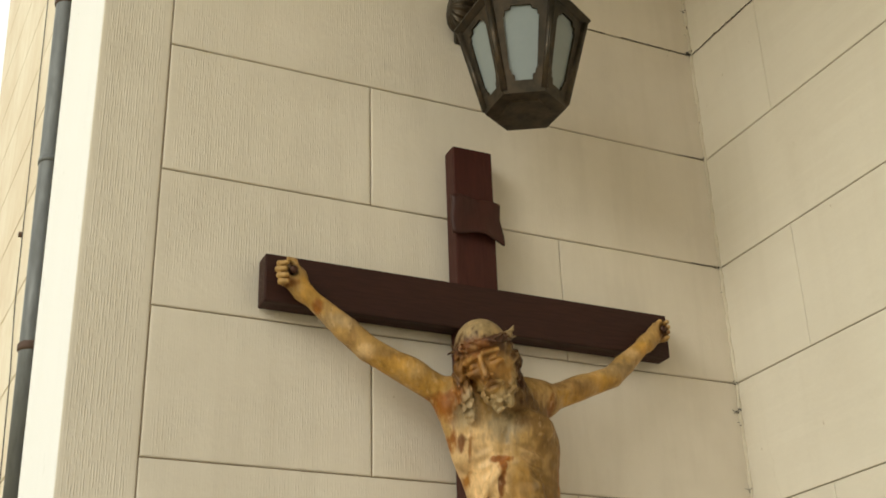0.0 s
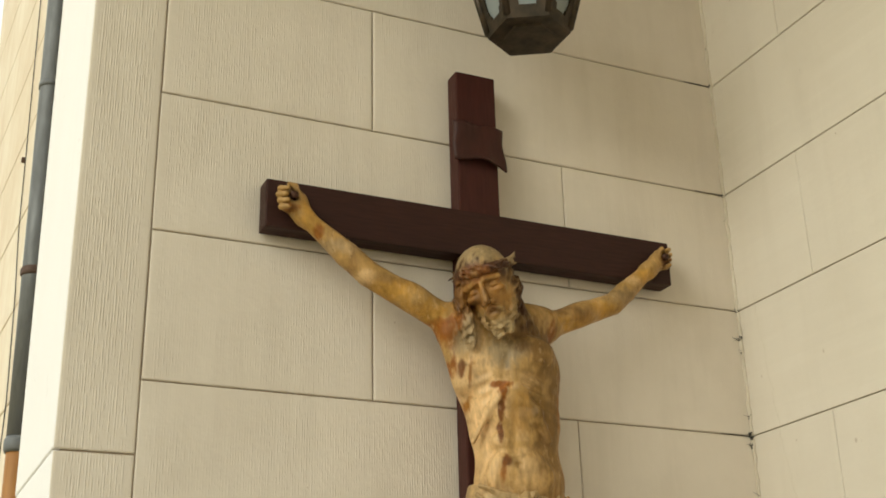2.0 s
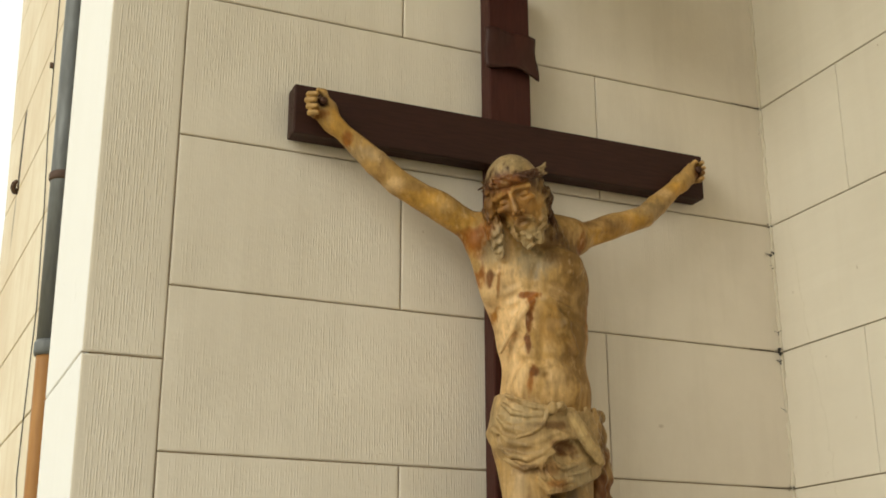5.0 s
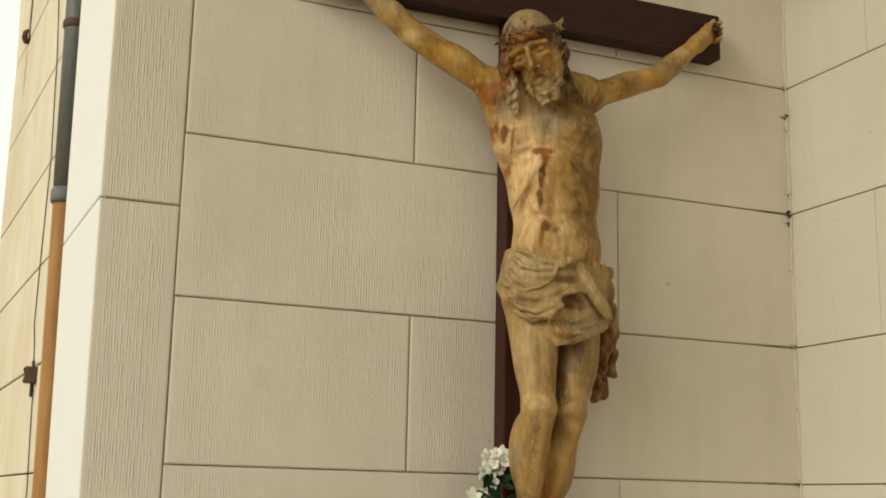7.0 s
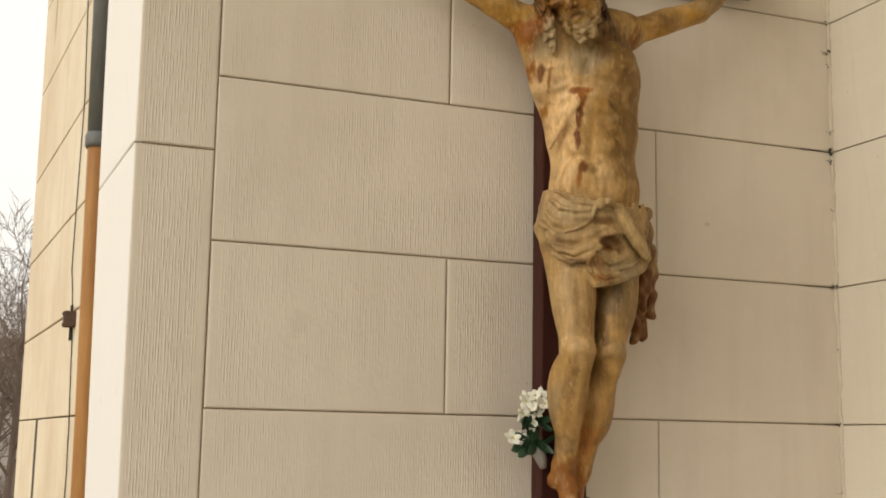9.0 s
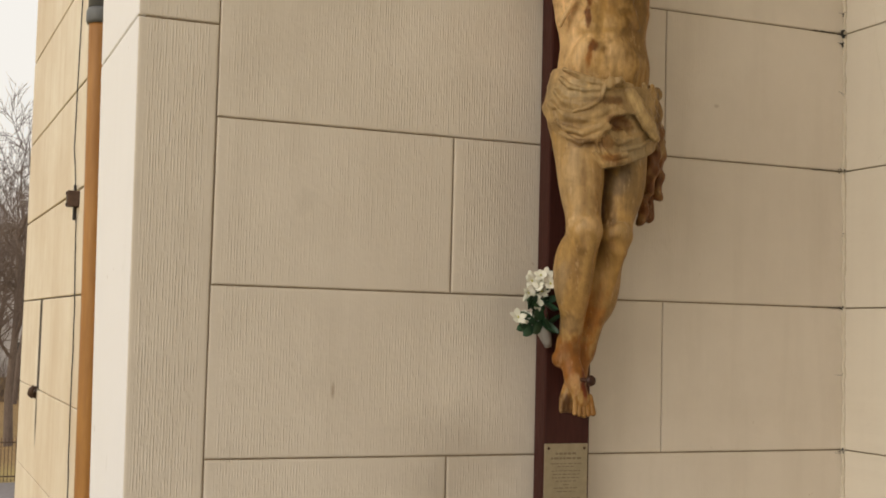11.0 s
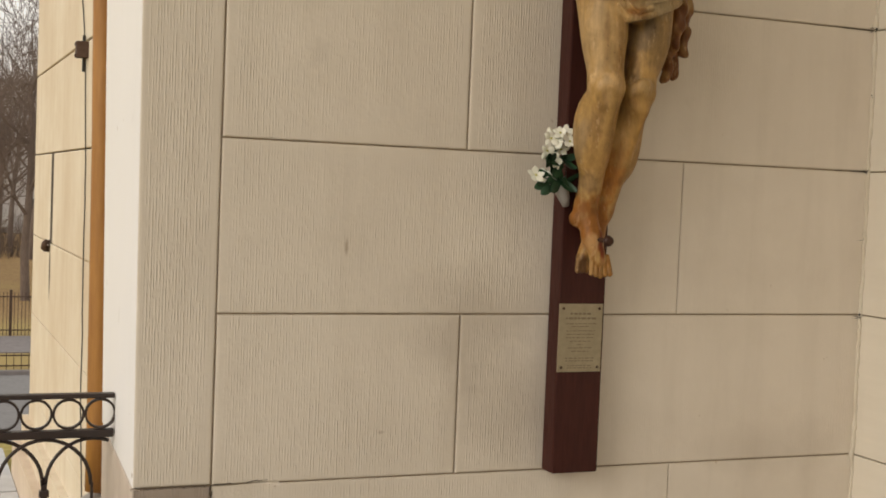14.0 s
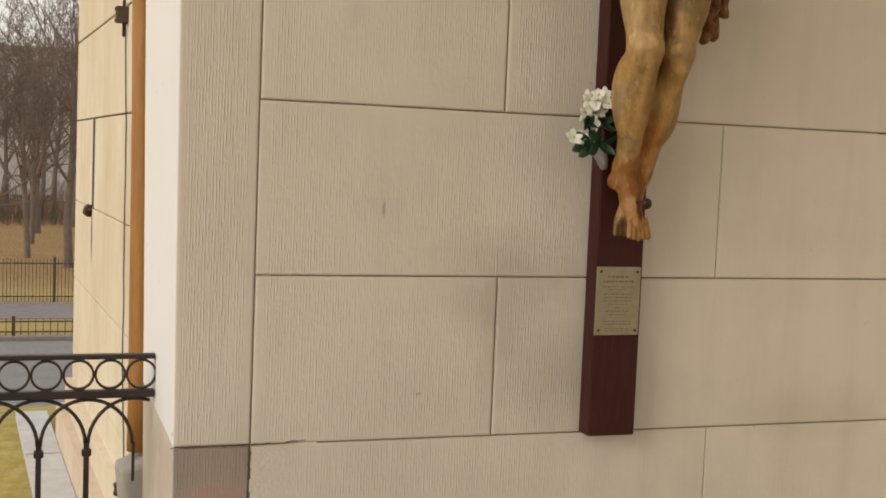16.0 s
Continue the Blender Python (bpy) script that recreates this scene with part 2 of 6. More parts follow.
wall_front = slab("wall_front", (EDGE + 0.014, 0.0085, FLOOR), (CORNER + 0.4, 0.78, EAVES), mat_joint,
                  "cream rendered church wall with scored block joints and combed ribs")
wall_side = slab("wall_side", (CORNER + 0.012, -3.2, FLOOR), (CORNER + 0.4, 0.0105, EAVES), mat_joint,
                 "smooth cream rendered church wall with thin block joints")

lean = lambda z: 0.004 - 0.0082 * (min(z, 2.803) - 1.065) - 0.0035 * max(0.0, z - 2.803)
front_face = lambda u, z, d: (u, 0.022 - d, z)
side_face = lambda u, z, d: (CORNER + 0.022 - d, u, z)
end_face = lambda u, z, d: (EDGE + lean(z) + 0.022 - d, u, z)


# ---- long side wall of the church behind the porch; its blocks come last ----
P0, P1 = Vector((-0.127, 1.2)), Vector((-0.267, 4.64))
ALONG = (P1 - P0).normalized()
OUT = Vector((-ALONG.y, ALONG.x))
LONG = (P1 - P0).length


def ochre_face(u, z, d):
    q = P0 + ALONG * u + OUT * (d - 0.022)
    return (q.x, q.y, z)


def ochre_bm(u0, u1, d0, d1, z0, z1):
    bm = bmesh.new()
    ring = [ochre_face(u, z0, d) for u, d in ((u0, d0), (u1, d0), (u1, d1), (u0, d1))]
    prism(bm, ring, [(x, y, z1) for x, y, _ in ring])
    bmesh.ops.recalc_face_normals(bm, faces=bm.faces)
    return bm


def reach(z):
    return LONG + max(0.0, z - 4.4) * 0.32


def long_core():
    bm = ochre_bm(-0.26, LONG - 0.02, -2.2, 0.004, -0.3, 4.4)
    lo = [ochre_face(u, 4.4, d) for u, d in ((-0.26, -2.2), (LONG - 0.02, -2.2), (LONG - 0.02, 0.004), (-0.26, 0.004))]
    hi = [ochre_face(u, 9.0, d) for u, d in ((-0.26, -2.2), (reach(9.0) - 0.02, -2.2), (reach(9.0) - 0.02, 0.004), (-0.26, 0.004))]
    prism(bm, lo, hi)
    bmesh.ops.recalc_face_normals(bm, faces=bm.faces)
    return bm


wall_long = tagged(link("wall_long", long_core(), mat_joint_dark),
                   "yellowish rendered church side wall with wide blocks", "wall", kind="structure")
mat_step = stucco("pinkish_plinth_render", (0.74, 0.62, 0.49), (0.52, 0.41, 0.31), 0.0, False, 0.6)
tagged(link("plinth_upper", ochre_bm(-0.22, LONG + 0.05, 0.0, 0.06, -0.3, 0.41), mat_ochre), "worn yellow plinth ledge along the church wall", "plinth", kind="structure")
tagged(link("plinth_lower", ochre_bm(-0.20, LONG + 0.1, 0.061, 0.11, -0.3, 0.24), mat_step), "pinkish lower plinth step along the church wall", "plinth", kind="structure")

# ---- porch floor, roof slab, ground, road ----
slab("floor", (-3.6, -7.0, -0.3), (CORNER + 0.4, 0.017, FLOOR), mat_floor, "grey stone porch floor", "floor")
slab("floor_landing", (-3.6, 0.018, -0.3), (EDGE - 0.004, 0.56, FLOOR), mat_floor, "grey stone landing behind the railing", "floor")
# unseen wall added behind the camera to keep sky light off the front
slab("wall_opposite", (EDGE, -7.2, FLOOR), (CORNER + 0.4, -6.9, EAVES), mat_side, "plain cream wall across the porch")
# ceiling out of view, added to cut the sky light from above
slab("ceiling", (EDGE - 0.5, -7.2, EAVES + 0.002), (CORNER + 0.4, 0.5, EAVES + 0.3), mat_side, "plain plastered porch ceiling", "ceiling")


def ground_material():
    m, nt, b = material("lawn")
    p = place_of(nt)
    a, c, d = noisy(nt, p, 1.4, 5.0, 0.65), noisy(nt, p, 9.0, 5.0, 0.75), noisy(nt, p, 0.25, 3.0)
    col = mixc(nt, ramp(nt, c, 0.35, 0.65), rgb(0.34, 0.285, 0.075), rgb(0.50, 0.40, 0.16))
    col = mixc(nt, ramp(nt, a, 0.50, 0.68, 0, 0.7), col, rgb(0.34, 0.25, 0.12))
    y = wire(nt, "SeparateXYZ", 1, i0=p)
    tan = mathn(nt, 'MULTIPLY', ramp(nt, y, 22, 24), ramp(nt, d, 0.3, 0.6, 0.4, 0.8))
    col = mixc(nt, tan, col, mixc(nt, c, rgb(0.42, 0.31, 0.15), rgb(0.28, 0.20, 0.09)))
    leaf = mathn(nt, 'MULTIPLY', ramp(nt, y, 31.5, 34.5), ramp(nt, d, 0.25, 0.5, 0.6, 1.0))
    col = mixc(nt, leaf, col, mixc(nt, ramp(nt, c, 0.38, 0.62), rgb(0.40, 0.27, 0.13), rgb(0.20, 0.125, 0.06)))
    finish(nt, b, col, 0.95, mathn(nt, 'ADD', a, c), 0.03, 0.7, spec=0.1)
    return m


mat_lawn = ground_material()
LOW = -2.2


def ground():
    bm = bmesh.new()
    prof = [(-80, -0.02), (-8, -0.02), (5.6, -0.02), (6.1, -0.06), (6.8, -0.3), (13.5, LOW), (68, LOW), (110, -0.8), (400, -0.5)]
    rows = [[bm.verts.new((x, y, z)) for x in (-300, -30, -4, 4, 30, 300)] for y, z in prof]
    for a, b in zip(rows, rows[1:]):
        for k in range(5):
            bm.faces.new((a[k], a[k + 1], b[k + 1], b[k]))
    return tagged(link("ground", bm, mat_lawn), "patchy yellow-green lawn falling towards a road", "ground", kind="structure")


ground()
mat_asphalt = painted("worn_asphalt", (0.235, 0.225, 0.22), (0.18, 0.17, 0.168), 12, 0.9)
mat_paving = painted("pale_paving", (0.235, 0.21, 0.205), (0.17, 0.15, 0.145), 8, 0.9)
mat_concrete = painted("pale_concrete", (0.62, 0.62, 0.62), (0.46, 0.46, 0.46), 9, 0.85)
slab("road", (-60, 14.2, LOW - 0.3), (60, 22.99, LOW + 0.02), mat_asphalt, "grey asphalt road below the church lawn", "road")
slab("kerb", (-60, 22.994, LOW - 0.3), (60, 23.2, LOW + 0.10), mat_paving, "pale concrete kerb along the road", "kerb")
slab("footpath", (-60, 26.4, LOW - 0.3), (60, 29.45, LOW + 0.025), mat_paving, "grey footpath between two fences", "footpath")


def ground_slab(u0, u1):
    ob = link("paving_slab", ochre_bm(u0, u1, 0.114, 0.32, -0.2, 0.03), mat_concrete)
    return tagged(ob, "pale grey concrete slab laid along the church plinth", "paving slab", "slabs along the plinth")


for u0, u1 in ((-0.55, 0.98), (0.99, 1.97), (1.98, 3.03), (3.065, 4.3)):
    ground_slab(u0, u1)


# ---- cross ----
def cross():
    thing = root("cross", (1.1, 0, 1.07), "tall dark red-brown painted wooden cross fixed to the wall", "cross")
    inv = Matrix.Translation((-1.1, 0, -1.07))
    bm = bmesh.new()
    box(bm, (1.028, -0.085, 1.07), (1.185, -0.012, 4.262), 0.006, inv)
    part("upright_beam", bm, mat_beam, thing)
    bm = bmesh.new()
    box(bm, (0.338, -0.088, 3.545), (1.882, -0.012, 3.712), 0.006, inv)
    part("cross_beam", bm, mat_bar, thing, "darker brown crossbar")
    return thing


cross()


# ---- carved figure: one solid, blended from simple rounded volumes ----
def _len(v):
    return np.sqrt((v * v).sum(-1))


def rod(a, b, ra, rb, flat=1.0):
    """Tapered rod between two places; flat < 1 squashes it towards the wall."""
    a, b = np.array(a, np.float32), np.array(b, np.float32)
    s = np.array((1, 1 / flat, 1), np.float32)
    ab = (b - a) * s
    def d(p):
        q = (p - a) * s
        t = np.clip((q @ ab) / (ab @ ab + 1e-9), 0, 1)
        return _len(q - t[..., None] * ab) - (ra + (rb - ra) * t)
    r = max(ra, rb)
    return d, np.minimum(a, b) - r, np.maximum(a, b) + r


def egg(c, r, axes=None):
    c, r = np.array(c, np.float32), np.array(r, np.float32)
    m = np.eye(3, dtype=np.float32) if axes is None else np.array(axes, np.float32)
    def d(p):
        q = (p - c) @ m.T
        k0, k1 = _len(q / r), _len(q / (r * r)) + 1e-6
        return k0 * (k0 - 1) / k1
    big = float(r.max())
    return d, c - big, c + big


class Carving:
    def __init__(self, lo, hi, h):
        self.lo, self.h = np.array(lo, np.float32), h
        self.n = np.ceil((np.array(hi) - lo) / h).astype(int) + 1
        self.f = np.full(self.n, 0.5, np.float32)
        self.kinds = {}

    def add(self, prim, k=0.02, kind="skin", cut=False, ripple=None):
        d, lo, hi = prim
        if not cut:
            self.kinds.setdefault(kind, []).append(d)
        pad = 2.5 * k + 0.03
        a = np.clip(((lo - pad - self.lo) / self.h).astype(int), 0, self.n)
        b = np.clip(((hi + pad - self.lo) / self.h).astype(int) + 2, 0, self.n)
        if (b <= a).any():
            return
        ax = [self.lo[i] + self.h * np.arange(a[i], b[i], dtype=np.float32) for i in range(3)]
        p = np.stack(np.meshgrid(*ax, indexing="ij"), -1)
        new_d = d(p)
        if ripple is not None:
            new_d = new_d + ripple(p)
        sub = self.f[a[0]:b[0], a[1]:b[1], a[2]:b[2]]
        if cut:
            t = np.clip(0.5 - 0.5 * (new_d + sub) / k, 0, 1)
            sub[...] = sub + (-new_d - sub) * t + k * t * (1 - t)
        else:
            t = np.clip(0.5 + 0.5 * (new_d - sub) / k, 0, 1)
            sub[...] = new_d + (sub - new_d) * t - k * t * (1 - t)

    def skin(self):
        """Vertices and quads of the surface (surface nets)."""
        f = self.f
        inside = f < 0
        n = np.array(f.shape) - 1
        c = [slice(0, -1), slice(1, None)]
        corners = {(i, j, k): (c[i], c[j], c[k]) for i in (0, 1) for j in (0, 1) for k in (0, 1)}
        total = sum(inside[s].astype(np.int8) for s in corners.values())
        cells = np.argwhere((total > 0) & (total < 8))
        idx = np.full(n, -1, np.int32)
        idx[tuple(cells.T)] = np.arange(len(cells))
        acc, cnt = np.zeros((len(cells), 3)), np.zeros(len(cells))
        for ca in corners:
            for axis in range(3):
                if ca[axis]:
                    continue
                cb = list(ca)
                cb[axis] = 1
                fa = f[tuple((cells + ca).T)]
                fb = f[tuple((cells + cb).T)]
                hit = (fa < 0) != (fb < 0)
                t = np.where(hit, fa / np.where(hit, fa - fb, 1), 0)
                q = np.repeat(np.array(ca, float)[None], len(cells), 0)
                q[:, axis] += t
                acc += np.where(hit[:, None], q, 0)
                cnt += hit
        verts = self.lo + self.h * (cells + acc / cnt[:, None])
        quads = []
        for axis in range(3):
            u, v = (axis + 1) % 3, (axis + 2) % 3
            s0, s1 = [slice(None)] * 3, [slice(None)] * 3
            s0[axis], s1[axis] = slice(0, -1), slice(1, None)
            a, b = inside[tuple(s0)], inside[tuple(s1)]
            e = np.argwhere(a != b)
            e = e[(e[:, u] > 0) & (e[:, v] > 0) & (e[:, u] < n[u]) & (e[:, v] < n[v])]
            flip = b[tuple(e.T)]
            du, dv = np.zeros(3, int), np.zeros(3, int)
            du[u], dv[v] = 1, 1
            q = np.stack([idx[tuple((e - o).T)] for o in (du + dv, dv, 0 * du, du)], 1)
            q[flip] = q[flip][:, ::-1]
            quads.append(q)
        quads = np.concatenate(quads)
        return verts, quads[(quads >= 0).all(1)]


def wobble(p, sx, sy, sz, amp):
    x, y, z = p[..., 0] * sx, p[..., 1] * sy, p[..., 2] * sz
    return amp * (np.sin(x + 1.7 * np.sin(z * 0.7)) * np.sin(z + 1.3 * np.sin(y)) + 0.5 * np.sin(2.3 * x + y) * np.sin(1.9 * z + 0.6 * x))


def ragged(p, scale, seed=0):
    """Smooth random field between -1 and 1 at the places p."""
    q = p * np.array(scale, np.float32) + seed * 17.3
    i = np.floor(q).astype(np.int64)
    f = q - i
    f = f * f * (3 - 2 * f)
    total = 0
    for c in range(8):
        o = np.array((c & 1, c >> 1 & 1, c >> 2 & 1))
        k = i + o
        h = (k[:, 0] * 73856093) ^ (k[:, 1] * 19349663) ^ (k[:, 2] * 83492791)
        h = (h * 2654435761) & 0xffffffff
        h = ((h ^ (h >> 15)) * 2246822519) & 0xffffffff
        v = (h >> 8 & 0xffff) / 32767.5 - 1
        w = np.where(o, f, 1 - f).prod(1)
        total = total + v * w
    return total


def carve_figure():
    C = Carving((0.34, -0.46, 1.655), (1.92, -0.081, 3.70), 0.003)
    # trunk, turned a little to one side
    turn = radians(22)
    fwd, rgt = np.array((-math.sin(turn), -math.cos(turn), 0)), np.array((math.cos(turn), -math.sin(turn), 0))
    tax = [rgt, fwd, (0, 0, 1)]
    B = lambda r, f, z, ox=1.122: np.array((ox, -0.186, z)) + r * rgt + f * fwd
    ribs = lambda p: 0.0055 * np.sin((p[..., 2] + 0.42 * np.abs((p[..., 0] - 1.085))) * 150) * np.clip((np.abs(p[..., 0] - 1.075) - 0.03) / 0.03, 0, 1) * np.clip((3.10 - p[..., 2]) / 0.03, 0, 1) * np.clip((p[..., 2] - 2.88) / 0.04, 0, 1) * np.clip((-0.215 - p[..., 1]) / 0.03, 0, 1) * np.clip((1.22 - p[..., 0]) / 0.05, 0.15, 1)
    C.add(egg(B(0, 0, 3.10, 1.128), (0.174, 0.104, 0.175), tax), ripple=ribs)
    C.add(rod((0.938, -0.18, 3.21), (0.970, -0.19, 3.06), 0.042, 0.03), 0.05)
    C.add(egg(B(0, 0, 2.94, 1.148), (0.147, 0.094, 0.17), tax), 0.05, ripple=ribs)
    C.add(egg(B(0, 0, 2.75, 1.157), (0.143, 0.094, 0.16), tax), 0.05)
    C.add(egg((1.155, -0.19, 2.60), (0.18, 0.105, 0.12)), 0.05)
    C.add(rod((1.01, -0.185, 3.25), (1.21, -0.195, 3.27), 0.07, 0.07, 0.9), 0.05)
    for r in (-0.088, 0.088):
        C.add(egg(B(r * 0.9, 0.072, 3.15), (0.074, 0.030, 0.052), tax), 0.035)
        C.add(egg(B(r * 1.25, 0.098, 3.118), (0.008, 0.008, 0.008)), 0.006)
        C.add(rod(B(0.012 + r * 0.25, 0.097, 3.03), B(0.012 + r * 0.9, 0.088, 2.955), 0.009, 0.009), 0.022)
        C.add(rod(B(0.012 + r * 0.9, 0.088, 2.955), B(0.006 + r * 1.35, 0.062, 2.87), 0.009, 0.007), 0.022)
        for i in range(3):
            C.add(egg(B(r * 0.44, 0.080, 2.945 - 0.072 * i, 1.14), (0.036, 0.022, 0.034), tax), 0.018)
    C.add(egg(B(0, 0.08, 2.755, 1.15), (0.10, 0.026, 0.06), tax), 0.04)
    C.add(egg(B(0.012, 0.132, 2.945, 1.14), (0.060, 0.034, 0.062), tax), 0.022, cut=True)
    C.add(rod(B(0.012, 0.112, 2.93, 1.145), B(0.004, 0.116, 2.82, 1.148), 0.004, 0.004), 0.014, cut=True)
    for z in (2.93, 2.875, 2.825):
        C.add(rod(B(-0.055, 0.110, z + 0.006, 1.145), B(0.075, 0.108, z, 1.145), 0.003, 0.003), 0.014, cut=True)
    C.add(egg(B(0, 0.118, 2.79, 1.148), (0.009, 0.02, 0.011), tax), 0.012, cut=True)
    C.add(rod(B(-0.02, 0.108, 3.04), B(0.0, 0.105, 3.14), 0.005, 0.004), 0.02, cut=True)
    C.add(rod((1.045, -0.265, 3.258), (0.96, -0.22, 3.282), 0.011, 0.011), 0.03)
    C.add(rod((1.150, -0.268, 3.262), (1.27, -0.235, 3.298), 0.011, 0.011), 0.03)
    # arms
    R = [(0.948, -0.172, 3.262), (0.664, -0.158, 3.398), (0.458, -0.125, 3.576)]
    L = [(1.280, -0.178, 3.284), (1.575, -0.155, 3.412), (1.754, -0.125, 3.572)]
    for arm, g in ((R, 1.0), (L, 0.92)):
        s, e, w = (np.array(q) for q in arm)
        C.add(egg(s, (0.062 * g, 0.058, 0.058)), 0.04)
        C.add(rod(s, e, 0.049 * g, 0.041 * g), 0.02)
        C.add(egg(s * 0.52 + e * 0.48 + (0, -0.010, 0.002), (0.095, 0.046 * g, 0.046 * g), [(e - s) / np.linalg.norm(e - s), (0, 1, 0), np.cross((e - s) / np.linalg.norm(e - s), (0, 1, 0))]), 0.008)
        C.add(rod(e, e * 0.66 + w * 0.34, 0.041 * g, 0.0405 * g), 0.005)
        C.add(rod(e * 0.66 + w * 0.34, w, 0.0405 * g, 0.025), 0.005)
        for k in (-0.012, 0.010):
            C.add(rod(e * 0.5 + w * 0.5 + (k, -0.026, k), w + (k * 0.6, -0.019, k * 0.6), 0.005, 0.005), 0.012)
        C.add(rod(s * 0.85 + e * 0.15 + (0, -0.045, 0), s * 0.55 + e * 0.45 + (0, -0.042, -0.012), 0.005, 0.004), 0.02)
    # palms and bent fingers
    C.add(rod((0.452, -0.125, 3.578), (0.412, -0.122, 3.625), 0.028, 0.034), 0.03)
    C.add(egg((0.436, -0.122, 3.622), (0.034, 0.026, 0.040)), 0.02)
    C.add(egg((0.412, -0.156, 3.640), (0.016, 0.022, 0.024)), 0.008, cut=True)
    for i in range(4):
        bx, bz = 0.374 + 0.005 * abs(i - 1), 3.656 - 0.021 * i
        C.add(rod((bx + 0.016, -0.118, bz + 0.004), (bx - 0.010, -0.142, bz), 0.0100, 0.0095), 0.004)
        C.add(rod((bx - 0.010, -0.142, bz), (bx + 0.008, -0.163, bz - 0.003), 0.0095, 0.0085), 0.004)
    C.add(rod((0.437, -0.13, 3.628), (0.415, -0.148, 3.668), 0.014, 0.010), 0.012)
    C.add(rod((0.415, -0.148, 3.668), (0.396, -0.152, 3.672), 0.010, 0.008), 0.008)
    C.add(rod((1.757, -0.125, 3.572), (1.80, -0.122, 3.612), 0.027, 0.032), 0.03)
    for i in range(4):
        bx, bz = 1.828 - 0.004 * abs(i - 1), 3.652 - 0.020 * i
        C.add(rod((bx - 0.018, -0.115, bz), (bx + 0.010, -0.138, bz), 0.0098, 0.0092), 0.004)
        C.add(rod((bx + 0.010, -0.138, bz), (bx + 0.004, -0.166, bz - 0.002), 0.0092, 0.0078), 0.004)
    C.add(rod((1.785, -0.13, 3.625), (1.808, -0.15, 3.655), 0.013, 0.009), 0.012)
    # neck
    C.add(rod((1.115, -0.185, 3.24), (1.065, -0.245, 3.33), 0.066, 0.056), 0.04)
    C.add(rod((1.10, -0.185, 3.31), (0.98, -0.18, 3.285), 0.045, 0.04), 0.05)
    C.add(rod((1.11, -0.185, 3.31), (1.25, -0.18, 3.30), 0.045, 0.04), 0.05)
    # head: own axes, side, up and out of the face
    o = np.array((1.024, -0.285, 3.338))
    big = 0.89
    out = np.array((-0.40, -0.855, -0.33))
    out /= np.linalg.norm(out)
    side = np.cross((0, 0, 1.0), out)
    side /= np.linalg.norm(side)
    up = np.cross(out, side)
    H = lambda s, u, f: o + big * (s * side + u * up + f * out)
    lean = radians(14)
    ax = [np.cos(lean) * side + np.sin(lean) * up, -np.sin(lean) * side + np.cos(lean) * up, out]
    C.add(egg(H(-0.018, 0.062, -0.015), (0.088, 0.1, 0.098), ax), 0.02, "hair")
    # face: bowed, turned aside and leaning
    fo, fs = np.array((1.031, -0.285, 3.365)), 1.03
    yaw, bow, tip = 0.72, 0.43, 0.31
    f_out = np.array((-math.sin(yaw) * math.cos(bow), -math.cos(yaw) * math.cos(bow), -math.sin(bow)))
    f_s = np.cross((0, 0, 1.0), f_out)
    f_s /= np.linalg.norm(f_s)
    f_u = np.cross(f_out, f_s)
    f_s, f_u = math.cos(tip) * f_s + math.sin(tip) * f_u, math.cos(tip) * f_u - math.sin(tip) * f_s
    fx = [f_s, f_u, f_out]
    K = lambda s, u, f: fo + fs * (s * f_s + u * f_u + f * f_out)
    C.add(egg(K(0, -0.025, 0.030), (0.064, 0.1, 0.070), fx), 0.012)
    C.add(egg(K(0, -0.100, 0.052), (0.036, 0.036, 0.042), fx), 0.025)
    for q in (-1, 1):
        C.add(rod(K(q * 0.054, 0.016, 0.076), K(q * 0.014, 0.023, 0.099), 0.009, 0.009), 0.010)
        C.add(egg(K(q * 0.044, -0.022, 0.078), (0.019, 0.013, 0.017), fx), 0.014)
        C.add(egg(K(q * 0.050, -0.058, 0.090), (0.017, 0.030, 0.020), fx), 0.016, cut=True)
        C.add(egg(K(q * 0.033, 0.001, 0.110), (0.023, 0.0145, 0.026), fx), 0.007, cut=True)
        C.add(egg(K(q * 0.033, -0.003, 0.081), (0.017, 0.011, 0.013), fx), 0.003)
        C.add(rod(K(q * 0.018, -0.009, 0.095), K(q * 0.049, -0.010, 0.088), 0.0022, 0.0022), 0.003, cut=True)
        C.add(egg(K(q * 0.013, -0.047, 0.110), (0.009, 0.008, 0.010), fx), 0.005)
        C.add(egg(K(q * 0.007, -0.053, 0.120), (0.004, 0.004, 0.006), fx), 0.002, cut=True)
        C.add(rod(K(q * 0.003, -0.063, 0.107), K(q * 0.026, -0.076, 0.097), 0.0075, 0.006), 0.008, "beard")
        C.add(rod(K(q * 0.026, -0.076, 0.097), K(q * 0.037, -0.100, 0.080), 0.006, 0.006), 0.008, "beard")
        C.add(rod(K(q * 0.060, -0.035, 0.030), K(q * 0.042, -0.112, 0.060), 0.012, 0.015), 0.012, "beard", ripple=lambda p: wobble(p, 170, 160, 120, 0.004))
    C.add(rod(K(0, 0.018, 0.099), K(0, -0.040, 0.127), 0.0070, 0.0105), 0.007)
    C.add(egg(K(0, -0.082, 0.078), (0.034, 0.026, 0.028), fx), 0.008)
    C.add(egg(K(0.002, -0.079, 0.112), (0.015, 0.003, 0.010), fx), 0.003, cut=True)
    C.add(egg(K(0, -0.088, 0.096), (0.016, 0.006, 0.012), fx), 0.005)
    curl = lambda p: wobble(p, 170, 160, 120, 0.007)
    C.add(egg(K(0, -0.116, 0.070), (0.037, 0.028, 0.033), fx), 0.010, "beard", ripple=curl)
